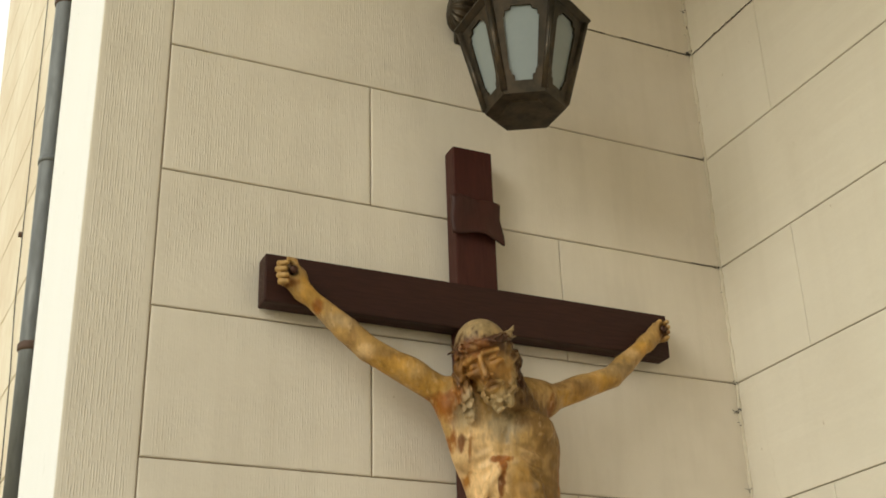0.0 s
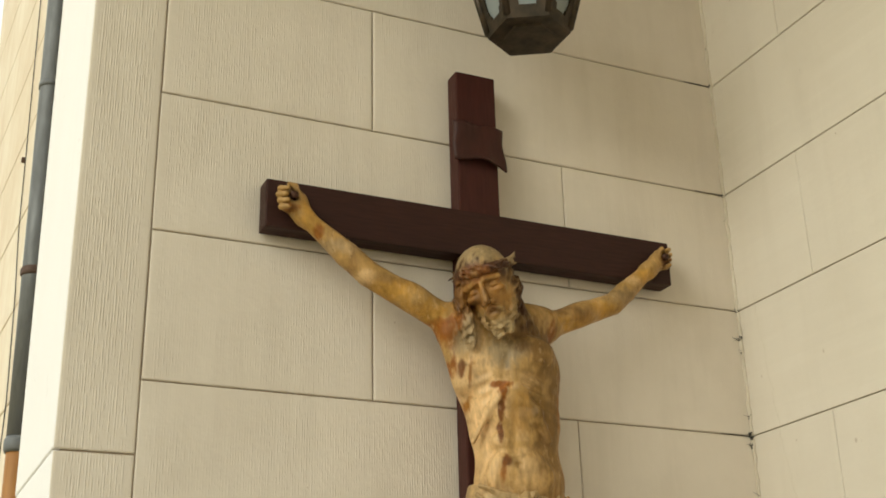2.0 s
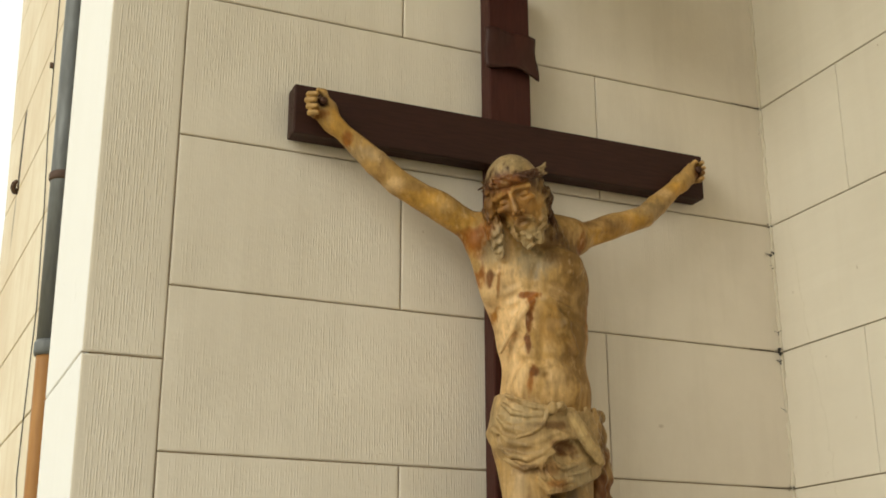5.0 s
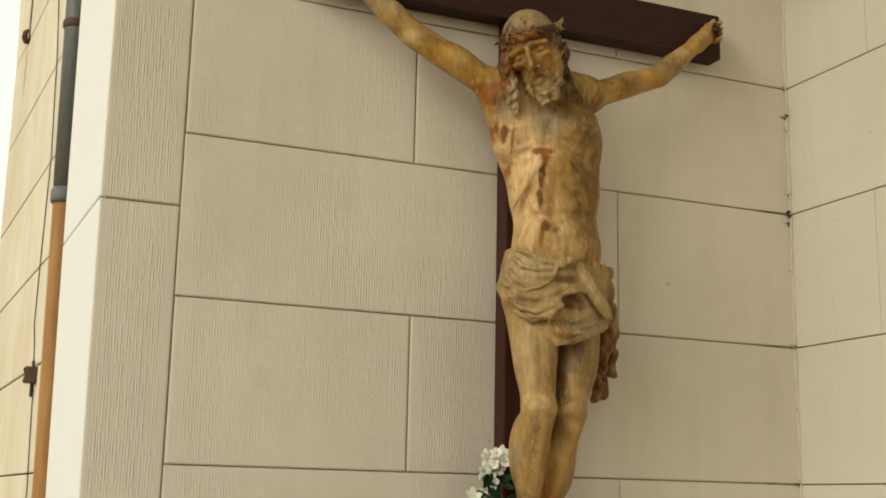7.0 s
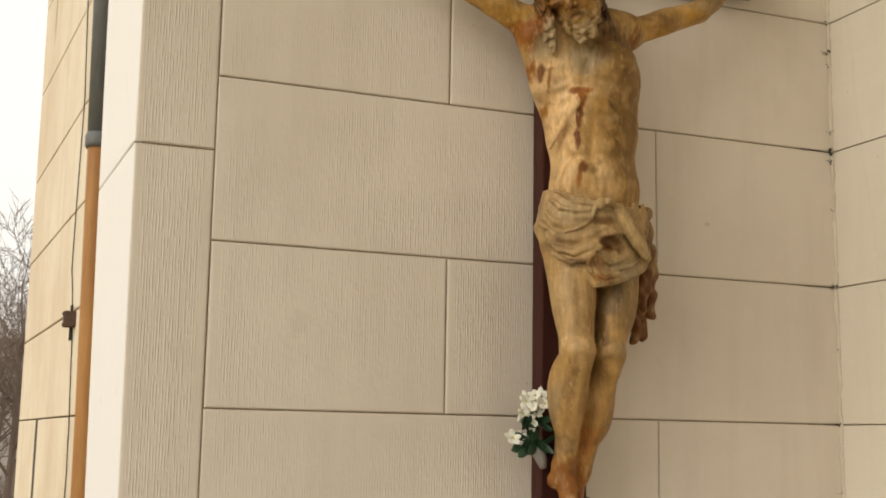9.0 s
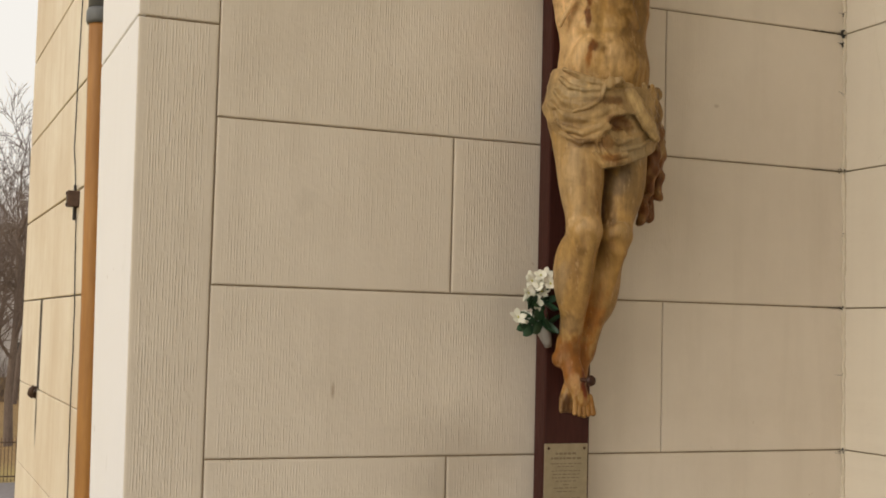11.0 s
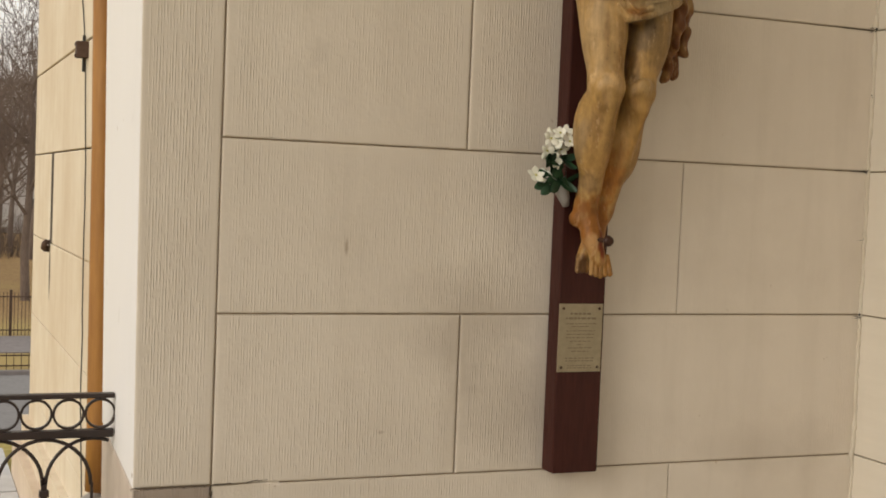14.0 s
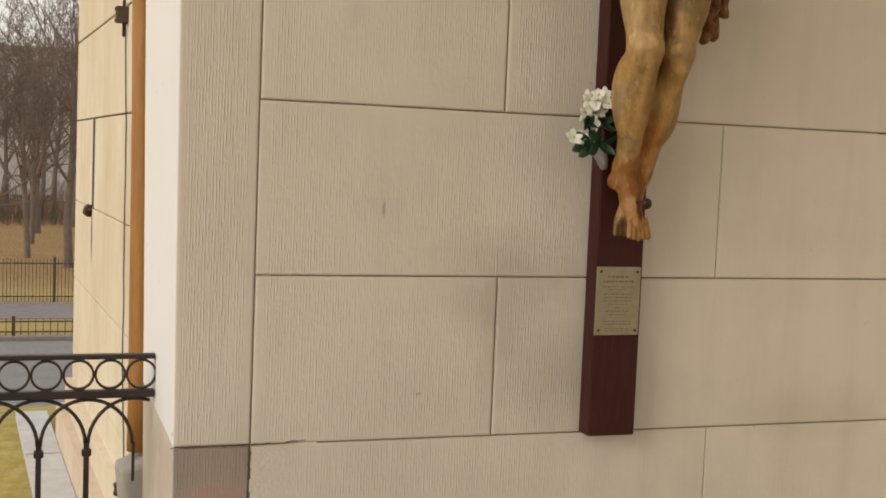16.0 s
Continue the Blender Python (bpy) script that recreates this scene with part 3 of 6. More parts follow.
    for q in (-0.019, 0.017):
        C.add(egg(K(q, -0.138, 0.076), (0.016, 0.021, 0.018), fx), 0.008, "beard", ripple=curl)
    lock = lambda p: wobble(p, 170, 150, 60, 0.0075)
    for pts, r in ((((-0.088, 0.04, 0.02), (-0.095, -0.03, 0.03), (-0.082, -0.11, 0.045), (-0.066, -0.185, 0.05)), (0.022, 0.022, 0.022, 0.014)),
                   (((-0.07, 0.03, -0.05), (-0.09, -0.08, -0.03), (-0.08, -0.16, 0.0)), (0.034, 0.032, 0.02)),
                   (((0.07, 0.06, 0.0), (0.084, 0.015, 0.01), (0.086, -0.03, 0.0), (0.080, -0.085, -0.02)), (0.024, 0.029, 0.025, 0.014)),
                   (((0.06, 0.03, -0.07), (0.09, -0.06, -0.07), (0.13, -0.14, -0.06), (0.165, -0.155, -0.06)), (0.042, 0.036, 0.026, 0.016))):
        for (a, b), (ra, rb) in zip(zip(pts, pts[1:]), zip(r, r[1:])):
            C.add(rod(H(*a), H(*b), ra, rb), 0.014, "hair", ripple=lock)
    # plaited crown with thorns
    ring = lambda t, w: H(-0.014 + (0.092 + 0.008 * math.cos(5 * t + w)) * math.cos(t), 0.083 + 0.026 * math.cos(t) + 0.009 * math.sin(5 * t + w), -0.005 + (0.104 + 0.006 * math.cos(5 * t + w)) * math.sin(t))
    for w in (0.0, 2.1, 4.2):
        for i in range(40):
            C.add(rod(ring(i * math.tau / 40, w), ring((i + 1) * math.tau / 40, w), 0.0085, 0.0085), 0.004, "crown")
    rnd = random.Random(5)
    for i in range(22):
        t = i * math.tau / 22 + rnd.uniform(-0.1, 0.1)
        a, c = ring(t, rnd.uniform(0, 6)), H(-0.014, 0.083, -0.005)
        d = (a - c) / np.linalg.norm(a - c) + np.array([rnd.uniform(-0.8, 0.8) for _ in range(3)])
        C.add(rod(a, a + 0.032 * d / np.linalg.norm(d), 0.006, 0.003), 0.005, "crown")
    # legs
    for hip, knee, ank, g in (((1.055, -0.195, 2.58), (1.059, -0.262, 2.243), (1.068, -0.158, 1.90), 0.95), ((1.246, -0.19, 2.58), (1.175, -0.245, 2.236), (1.132, -0.140, 1.88), 0.88)):
        h, q, a = np.array(hip), np.array(knee), np.array(ank)
        C.add(rod(h, q, 0.084 * g, 0.052 * g), 0.02)
        C.add(egg(h * 0.55 + q * 0.45 + (0, -0.02, 0), (0.066 * g, 0.055, 0.13)), 0.03)
        C.add(egg(q + (-0.008, -0.044, 0.012), (0.025, 0.017, 0.027)), 0.009)
        for k in (-0.034, 0.024):
            C.add(egg(q + (k, -0.030, -0.006), (0.012, 0.012, 0.020)), 0.012)
        C.add(rod(q + (-0.034, -0.034, 0.030), q + (0.022, -0.044, 0.044), 0.004, 0.004), 0.010, cut=True)
        C.add(rod(q + (-0.034, -0.036, -0.024), q + (0.020, -0.046, -0.028), 0.004, 0.004), 0.010, cut=True)
        C.add(egg(q + (-0.006, -0.026, -0.045), (0.026, 0.02, 0.022)), 0.02)
        C.add(rod(q, a, 0.054 * g, 0.034 * g), 0.02)
        C.add(egg(q * 0.60 + a * 0.40 + (-0.016 if g > 0.92 else 0.012, 0.018, 0.01), (0.056 * g, 0.054 * g, 0.12)), 0.03)
        C.add(rod(q + (0, -0.038, -0.06), a + (0.004, -0.028, 0.03), 0.010, 0.008), 0.025)
    # feet, one over the other, toes down
    C.add(egg((1.038, -0.150, 1.858), (0.020, 0.024, 0.025)), 0.018)
    C.add(rod((1.064, -0.158, 1.90), (1.074, -0.185, 1.80), 0.032, 0.029), 0.02)
    C.add(rod((1.074, -0.19, 1.81), (1.090, -0.205, 1.735), 0.026, 0.026, 0.8), 0.02)
    for i in range(5):
        x = 1.067 + 0.0125 * i
        C.add(rod((x, -0.209, 1.748), (x - 0.002 + 0.003 * (i - 2), -0.222, 1.690 + 0.004 * abs(i - 2)), 0.0078, 0.0072 if i < 4 else 0.0095), 0.0015)
    C.add(rod((1.132, -0.138, 1.89), (1.108, -0.135, 1.81), 0.030, 0.030), 0.02)
    C.add(rod((1.108, -0.135, 1.81), (1.070, -0.14, 1.735), 0.028, 0.020), 0.02)
    for i in range(3):
        C.add(rod((1.056 + 0.013 * i, -0.145, 1.735), (1.047 + 0.014 * i, -0.160, 1.702), 0.0092, 0.0085), 0.003)
    # loincloth in two layers, a knot, a sash and a hanging end
    cx, cy = 1.146, -0.188
    def wrap(rx, ry, low, top, folds, amp):
        def d(p):
            x, y, z = p[..., 0], p[..., 1], p[..., 2]
            r = np.sqrt(((x - cx) / rx) ** 2 + ((y - cy) / ry) ** 2) + 1e-6
            g = np.sqrt(((x - cx) / rx ** 2) ** 2 + ((y - cy) / ry ** 2) ** 2) + 1e-6
            wall = r * (r - 1) / g + amp * folds(x, y, z) + np.clip((1.08 - x) / 0.1, 0, 1) * (np.clip(2.59 - z, 0, 1) * 0.28 + np.clip(z - 2.62, 0, 1) * 0.26)
            lo = low(x) + np.clip(y + 0.235, 0, 1) * 1.1
            return np.maximum(np.maximum(wall, lo - z), z - top(x)) - 0.006
        return d, np.array((cx - rx - 0.03, cy - ry - 0.03, 2.40)), np.array((cx + rx + 0.03, cy + ry, 2.78))
    spread = lambda x, xs, zs: np.interp(x, xs, zs).astype(np.float32)
    top = lambda x: spread(x, (0.95, 0.98, 1.01, 1.053, 1.09, 1.13, 1.25, 1.36), (2.70, 2.738, 2.716, 2.694, 2.682, 2.668, 2.678, 2.70))
    ridge = lambda t: 2 * np.abs(np.sin(t * 0.5)) ** 0.8 - 1.1
    crush = lambda x, y, z: 0.5 * ridge((z - 2.6 - 2.2 * (x - 1.035) ** 2) * 105 + 3 * np.sin(17 * x)) * (0.6 + 0.4 * np.sin(23 * x + 3)) + 0.3 * np.sin(64 * x + 40 * z) * np.sin(75 * z - 30 * x)
    hang = lambda x, y, z: 0.35 * ridge((z - 3.5 * (x - 1.14) ** 2) * 85) + 0.25 * np.sin(60 * x + 50 * z)
    C.add(wrap(0.178, 0.124, lambda x: spread(x, (0.96, 1.03, 1.062, 1.09, 1.159, 1.266, 1.33), (2.61, 2.56, 2.466, 2.434, 2.447, 2.490, 2.52)), top, hang, 0.006), 0.003, "cloth")
    C.add(wrap(0.183, 0.138, lambda x: spread(x, (0.955, 0.986, 1.022, 1.069, 1.121, 1.155, 1.20, 1.25, 1.30, 1.36), (2.540, 2.518, 2.496, 2.516, 2.566, 2.600, 2.600, 2.565, 2.535, 2.53)), top, crush, 0.007), 0.003, "cloth")

    def fold(pts, r0, r1, lift=0.0, k=0.006, cut=False, ry=0.138):
        """A ridge or a crease that follows the wrapped cloth."""
        q = []
        for x, z in pts:
            e = max(0.02, 1 - ((x - cx) / 0.183) ** 2)
            q.append((x, cy - ry * math.sqrt(e) - lift - (0.006 if x < 1.30 else 0.0), z))
        n = len(q) - 1
        for i in range(n):
            C.add(rod(q[i], q[i + 1], r0 + (r1 - r0) * i / n, r0 + (r1 - r0) * (i + 1) / n), k, "cloth", cut)

    for pts, r0, r1 in (([(0.985, 2.724), (1.012, 2.706), (1.053, 2.688), (1.088, 2.680)], 0.008, 0.010),
                        ([(0.978, 2.698), (0.996, 2.672), (1.030, 2.660), (1.072, 2.662)], 0.010, 0.007),
                        ([(0.970, 2.662), (0.987, 2.628), (1.025, 2.612), (1.060, 2.622)], 0.011, 0.006),
                        ([(0.962, 2.628), (0.990, 2.583), (1.030, 2.572), (1.080, 2.590), (1.120, 2.612)], 0.012, 0.007),
                        ([(0.974, 2.578), (0.992, 2.545), (1.030, 2.530), (1.075, 2.548), (1.120, 2.588)], 0.012, 0.007),
                        ([(0.980, 2.532), (0.994, 2.520), (1.022, 2.501), (1.069, 2.521), (1.121, 2.571), (1.150, 2.602)], 0.007, 0.007)):
        fold(pts, r0 * 0.85, r1 * 0.85, -0.004, 0.008)
    for pts, r0, r1 in (([(0.985, 2.712), (1.023, 2.694), (1.06, 2.686)], 0.004, 0.003), ([(0.966, 2.690), (0.975, 2.652), (1.003, 2.638), (1.04, 2.640)], 0.006, 0.003),
                        ([(0.966, 2.642), (0.975, 2.613), (1.004, 2.596), (1.04, 2.594)], 0.007, 0.004), ([(0.968, 2.602), (0.972, 2.573), (0.985, 2.559), (1.02, 2.554)], 0.007, 0.003),
                        ([(1.077, 2.655), (1.111, 2.630), (1.163, 2.612)], 0.007, 0.010), ([(1.118, 2.672), (1.175, 2.664)], 0.007, 0.008)):
        fold(pts, r0, r1, 0.006, 0.006, True)
    # loose edge of the upper fold
    fold([(1.088, 2.678), (1.074, 2.632), (1.040, 2.606), (1.004, 2.594)], 0.007, 0.004, 0.003, 0.003)
    # hollow under the knot and hanging curves of the lower layer
    C.add(egg((1.148, -0.332, 2.566), (0.046, 0.036, 0.021)), 0.008, cut=True)
    C.add(egg((1.185, -0.326, 2.548), (0.024, 0.026, 0.016)), 0.008, cut=True)
    for pts, r0 in (([(1.088, 2.548), (1.106, 2.514), (1.136, 2.505), (1.180, 2.520)], 0.011), ([(1.066, 2.520), (1.086, 2.478), (1.117, 2.458), (1.165, 2.474)], 0.011),
                    ([(1.064, 2.476), (1.090, 2.442), (1.159, 2.452), (1.266, 2.494)], 0.006), ([(1.150, 2.485), (1.21, 2.500), (1.265, 2.528)], 0.006)):
        fold(pts, r0, r0 * 0.7, -0.002, 0.004, False, 0.128)
    for pts, r0 in (([(1.094, 2.530), (1.112, 2.500), (1.140, 2.489)], 0.008), ([(1.077, 2.500), (1.088, 2.466), (1.117, 2.442)], 0.007)):
        fold(pts, r0, r0 * 0.5, 0.005, 0.005, True, 0.126)
    # knot, flat folded strip to the hip and a hip fold
    C.add(egg((1.098, -0.336, 2.680), (0.014, 0.016, 0.020)), 0.005, "cloth")
    C.add(egg((1.122, -0.340, 2.686), (0.020, 0.018, 0.014)), 0.005, "cloth", ripple=lambda p: wobble(p, 150, 90, 150, 0.003))
    C.add(egg((1.158, -0.330, 2.676), (0.022, 0.016, 0.012)), 0.006, "cloth")
    for pts, r0, r1, up_ in (([(1.150, 2.660), (1.185, 2.600), (1.220, 2.560), (1.268, 2.530)], 0.006, 0.006, 0.006), ([(1.158, 2.662), (1.198, 2.604), (1.240, 2.565), (1.285, 2.535)], 0.010, 0.012, 0.006),
                             ([(1.168, 2.662), (1.215, 2.608), (1.262, 2.568), (1.302, 2.540)], 0.010, 0.012, 0.004), ([(1.180, 2.662), (1.240, 2.610), (1.290, 2.565), (1.312, 2.545)], 0.006, 0.007, 0.007)):
        fold(pts, r0, r1, up_, 0.004)
    fold([(1.222, 2.690), (1.262, 2.640), (1.296, 2.590), (1.318, 2.550)], 0.007, 0.007, 0.0, 0.006)
    fold([(1.262, 2.694), (1.292, 2.650), (1.316, 2.600)], 0.006, 0.006, 0.0, 0.006)
    tail = lambda p: 0.004 * np.sin(p[..., 0] * 150 + 3 * np.sin(p[..., 2] * 40)) + 0.002 * np.sin(p[..., 2] * 95 + p[..., 0] * 60)
    C.add(rod((1.328, -0.19, 2.69), (1.346, -0.185, 2.52), 0.028, 0.034), 0.012, "cloth", ripple=tail)
    for xa, za, xb, zb, ra, fy in ((1.322, 2.56, 1.298, 2.296, 0.022, -0.19), (1.348, 2.56, 1.326, 2.304, 0.021, -0.175), (1.362, 2.54, 1.352, 2.372, 0.020, -0.19), (1.335, 2.58, 1.312, 2.39, 0.024, -0.205)):
        C.add(rod((xa, fy, za), (xb, fy, zb), ra, ra * 0.85), 0.005, "tail", ripple=tail)

    verts, quads = C.skin()
    # painted wood: colours by what is carved, with old stains and painted-in shade
    tone = {"skin": (0.375, 0.243, 0.103), "hair": (0.070, 0.031, 0.010), "beard": (0.26, 0.175, 0.08), "crown": (0.075, 0.033, 0.016), "cloth": (0.345, 0.243, 0.125), "tail": (0.14, 0.060, 0.022)}
    p = verts.astype(np.float32)
    weight, col = 0, 0
    for kind, prims in C.kinds.items():
        best = np.full(len(p), 9.0, np.float32)
        for d in prims:
            best = np.minimum(best, d(p))
        w = np.exp(-np.clip(best, -0.02, 1) / 0.004)[:, None]
        weight, col = weight + w, col + w * np.array(tone[kind])
    col = col / weight
    rough = 0.42 * ragged(p, (60, 60, 38)) + 0.26 * ragged(p, (150, 150, 80), 1)
    def stain_or_shade(c, r, paint, much=0.9, edge=0.35):
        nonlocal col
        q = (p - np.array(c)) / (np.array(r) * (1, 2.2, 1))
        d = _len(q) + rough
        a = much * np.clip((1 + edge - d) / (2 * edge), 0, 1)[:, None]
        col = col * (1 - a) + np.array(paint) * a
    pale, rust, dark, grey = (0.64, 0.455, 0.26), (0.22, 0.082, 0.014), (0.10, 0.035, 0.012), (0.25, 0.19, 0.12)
    ochre = (0.44, 0.255, 0.065)
    brown = (0.20, 0.115, 0.05)
    blood, old_blood = (0.24, 0.092, 0.020), (0.165, 0.066, 0.020)
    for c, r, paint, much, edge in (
        # pale side of the chest and belly, grey upper chest, shade painted on the other side
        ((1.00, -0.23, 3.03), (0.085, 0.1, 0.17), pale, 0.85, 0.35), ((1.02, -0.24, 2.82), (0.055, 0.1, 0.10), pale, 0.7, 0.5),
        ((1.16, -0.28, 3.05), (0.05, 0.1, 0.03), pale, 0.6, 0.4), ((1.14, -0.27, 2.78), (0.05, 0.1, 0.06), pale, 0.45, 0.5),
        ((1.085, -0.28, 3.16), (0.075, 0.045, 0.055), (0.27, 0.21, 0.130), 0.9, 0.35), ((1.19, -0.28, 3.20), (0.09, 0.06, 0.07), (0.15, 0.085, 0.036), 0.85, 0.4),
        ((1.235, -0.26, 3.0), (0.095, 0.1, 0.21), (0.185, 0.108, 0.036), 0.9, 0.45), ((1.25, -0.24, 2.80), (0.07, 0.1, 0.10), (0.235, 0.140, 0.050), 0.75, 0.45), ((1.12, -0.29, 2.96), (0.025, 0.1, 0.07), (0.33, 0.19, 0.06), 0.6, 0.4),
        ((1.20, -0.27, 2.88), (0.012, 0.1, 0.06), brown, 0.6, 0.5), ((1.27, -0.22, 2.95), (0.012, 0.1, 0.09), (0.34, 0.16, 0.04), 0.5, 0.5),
        # arms
        ((0.76, -0.2, 3.37), (0.10, 0.1, 0.018), (0.22, 0.125, 0.045), 0.7, 0.5), ((0.72, -0.2, 3.335), (0.07, 0.1, 0.03), ochre, 0.7, 0.5), ((0.83, -0.2, 3.27), (0.07, 0.1, 0.04), ochre, 0.7, 0.5), ((0.47, -0.17, 3.56), (0.05, 0.1, 0.05), ochre, 0.6, 0.5),
        ((1.40, -0.2, 3.30), (0.09, 0.1, 0.035), ochre, 0.8, 0.4), ((1.52, -0.2, 3.365), (0.06, 0.1, 0.03), ochre, 0.8, 0.4), ((1.72, -0.16, 3.53), (0.06, 0.1, 0.03), ochre, 0.7, 0.5),
        ((0.56, -0.17, 3.475), (0.09, 0.1, 0.022), (0.34, 0.25, 0.15), 0.7, 0.5), ((0.64, -0.19, 3.375), (0.03, 0.1, 0.02), pale, 0.7, 0.5), ((0.60, -0.18, 3.41), (0.012, 0.1, 0.05), brown, 0.5, 0.5),
        ((1.58, -0.17, 3.44), (0.1, 0.1, 0.032), grey, 0.45, 0.4), ((1.36, -0.17, 3.345), (0.1, 0.1, 0.03), brown, 0.7, 0.5), ((1.66, -0.16, 3.51), (0.03, 0.1, 0.02), pale, 0.5, 0.5),
        ((0.918, -0.2, 3.215), (0.035, 0.1, 0.045), rust, 0.95, 0.35), ((0.905, -0.2, 3.25), (0.05, 0.1, 0.012), blood, 0.7, 0.4), ((1.278, -0.22, 3.245), (0.016, 0.1, 0.05), rust, 0.85, 0.35),
        # wounds and runs; the hollow of one palm is dark
        ((0.928, -0.19, 3.105), (0.010, 0.1, 0.032), rust, 0.95, 0.3), ((0.952, -0.21, 3.100), (0.010, 0.1, 0.028), old_blood, 0.95, 0.3), ((0.978, -0.23, 3.085), (0.005, 0.1, 0.04), rust, 0.7, 0.4),
        ((1.064, -0.27, 3.046), (0.032, 0.06, 0.012), blood, 0.97, 0.25), ((1.068, -0.27, 3.015), (0.010, 0.06, 0.035), blood, 0.97, 0.25), ((1.064, -0.27, 2.96), (0.0095, 0.06, 0.05), old_blood, 0.97, 0.25),
        ((1.061, -0.27, 2.895), (0.009, 0.06, 0.03), old_blood, 0.97, 0.25), ((1.073, -0.27, 2.806), (0.015, 0.06, 0.018), old_blood, 0.95, 0.3), ((1.060, -0.27, 2.765), (0.009, 0.06, 0.035), rust, 0.85, 0.4),
        ((0.990, -0.2, 2.968), (0.009, 0.08, 0.045), (0.30, 0.13, 0.022), 0.9, 0.3), ((0.496, -0.16, 3.520), (0.014, 0.05, 0.022), blood, 0.85, 0.4),
        ((0.412, -0.15, 3.636), (0.017, 0.02, 0.024), (0.05, 0.022, 0.012), 0.95, 0.3), ((0.408, -0.14, 3.595), (0.022, 0.03, 0.012), rust, 0.8, 0.4), ((1.813, -0.15, 3.616), (0.018, 0.03, 0.026), dark, 0.9, 0.3),
        # legs and feet, with a dark strip between the legs
        ((1.05, -0.27, 2.40), (0.06, 0.1, 0.14), (0.42, 0.285, 0.14), 0.6, 0.45), ((1.075, -0.3, 2.33), (0.016, 0.08, 0.09), (0.22, 0.12, 0.045), 0.6, 0.5), ((1.14, -0.28, 2.30), (0.014, 0.1, 0.16), (0.14, 0.075, 0.03), 0.7, 0.5),
        ((1.182, -0.29, 2.424), (0.022, 0.08, 0.030), (0.13, 0.095, 0.06), 0.85, 0.4), ((1.16, -0.28, 2.385), (0.035, 0.08, 0.03), (0.20, 0.145, 0.085), 0.7, 0.4), ((1.215, -0.28, 2.40), (0.05, 0.08, 0.12), (0.20, 0.135, 0.07), 0.65, 0.5),
        ((1.01, -0.28, 2.40), (0.045, 0.08, 0.12), (0.42, 0.30, 0.165), 0.75, 0.5), ((1.035, -0.3, 2.36), (0.009, 0.08, 0.07), brown, 0.55, 0.5), ((1.05, -0.3, 2.255), (0.04, 0.08, 0.03), pale, 0.6, 0.5), ((1.175, -0.28, 2.25), (0.03, 0.08, 0.03), (0.40, 0.29, 0.16), 0.6, 0.5), ((1.20, -0.26, 2.13), (0.02, 0.1, 0.10), (0.24, 0.14, 0.05), 0.6, 0.5),
        ((1.03, -0.26, 2.15), (0.012, 0.08, 0.08), brown, 0.5, 0.5), ((1.00, -0.24, 2.08), (0.012, 0.08, 0.07), grey, 0.6, 0.5), ((1.16, -0.25, 2.12), (0.02, 0.1, 0.10), (0.40, 0.24, 0.08), 0.6, 0.5),
        ((1.12, -0.2, 2.03), (0.09, 0.12, 0.14), (0.33, 0.20, 0.085), 0.5, 0.5), ((1.07, -0.17, 1.84), (0.09, 0.12, 0.085), (0.23, 0.088, 0.018), 0.85, 0.35), ((1.062, -0.2, 1.79), (0.016, 0.04, 0.024), pale, 0.35, 0.4), ((1.09, -0.22, 1.71), (0.05, 0.05, 0.03), (0.22, 0.10, 0.025), 0.75, 0.4),
        ((1.045, -0.2, 1.965), (0.03, 0.08, 0.03), (0.14, 0.09, 0.055), 0.7, 0.4), ((1.092, -0.24, 1.775), (0.009, 0.05, 0.045), (0.18, 0.04, 0.012), 0.95, 0.3), ((1.055, -0.15, 1.715), (0.03, 0.02, 0.035), (0.11, 0.06, 0.03), 0.85, 0.4),
        ((1.12, -0.2, 1.97), (0.03, 0.1, 0.09), (0.32, 0.13, 0.03), 0.7, 0.5),
        # cloth: pale folded strip; shade of creases and hollow painted dark
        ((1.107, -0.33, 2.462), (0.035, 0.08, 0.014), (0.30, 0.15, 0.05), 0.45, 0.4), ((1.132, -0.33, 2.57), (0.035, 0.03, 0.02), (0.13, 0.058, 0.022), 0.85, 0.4),
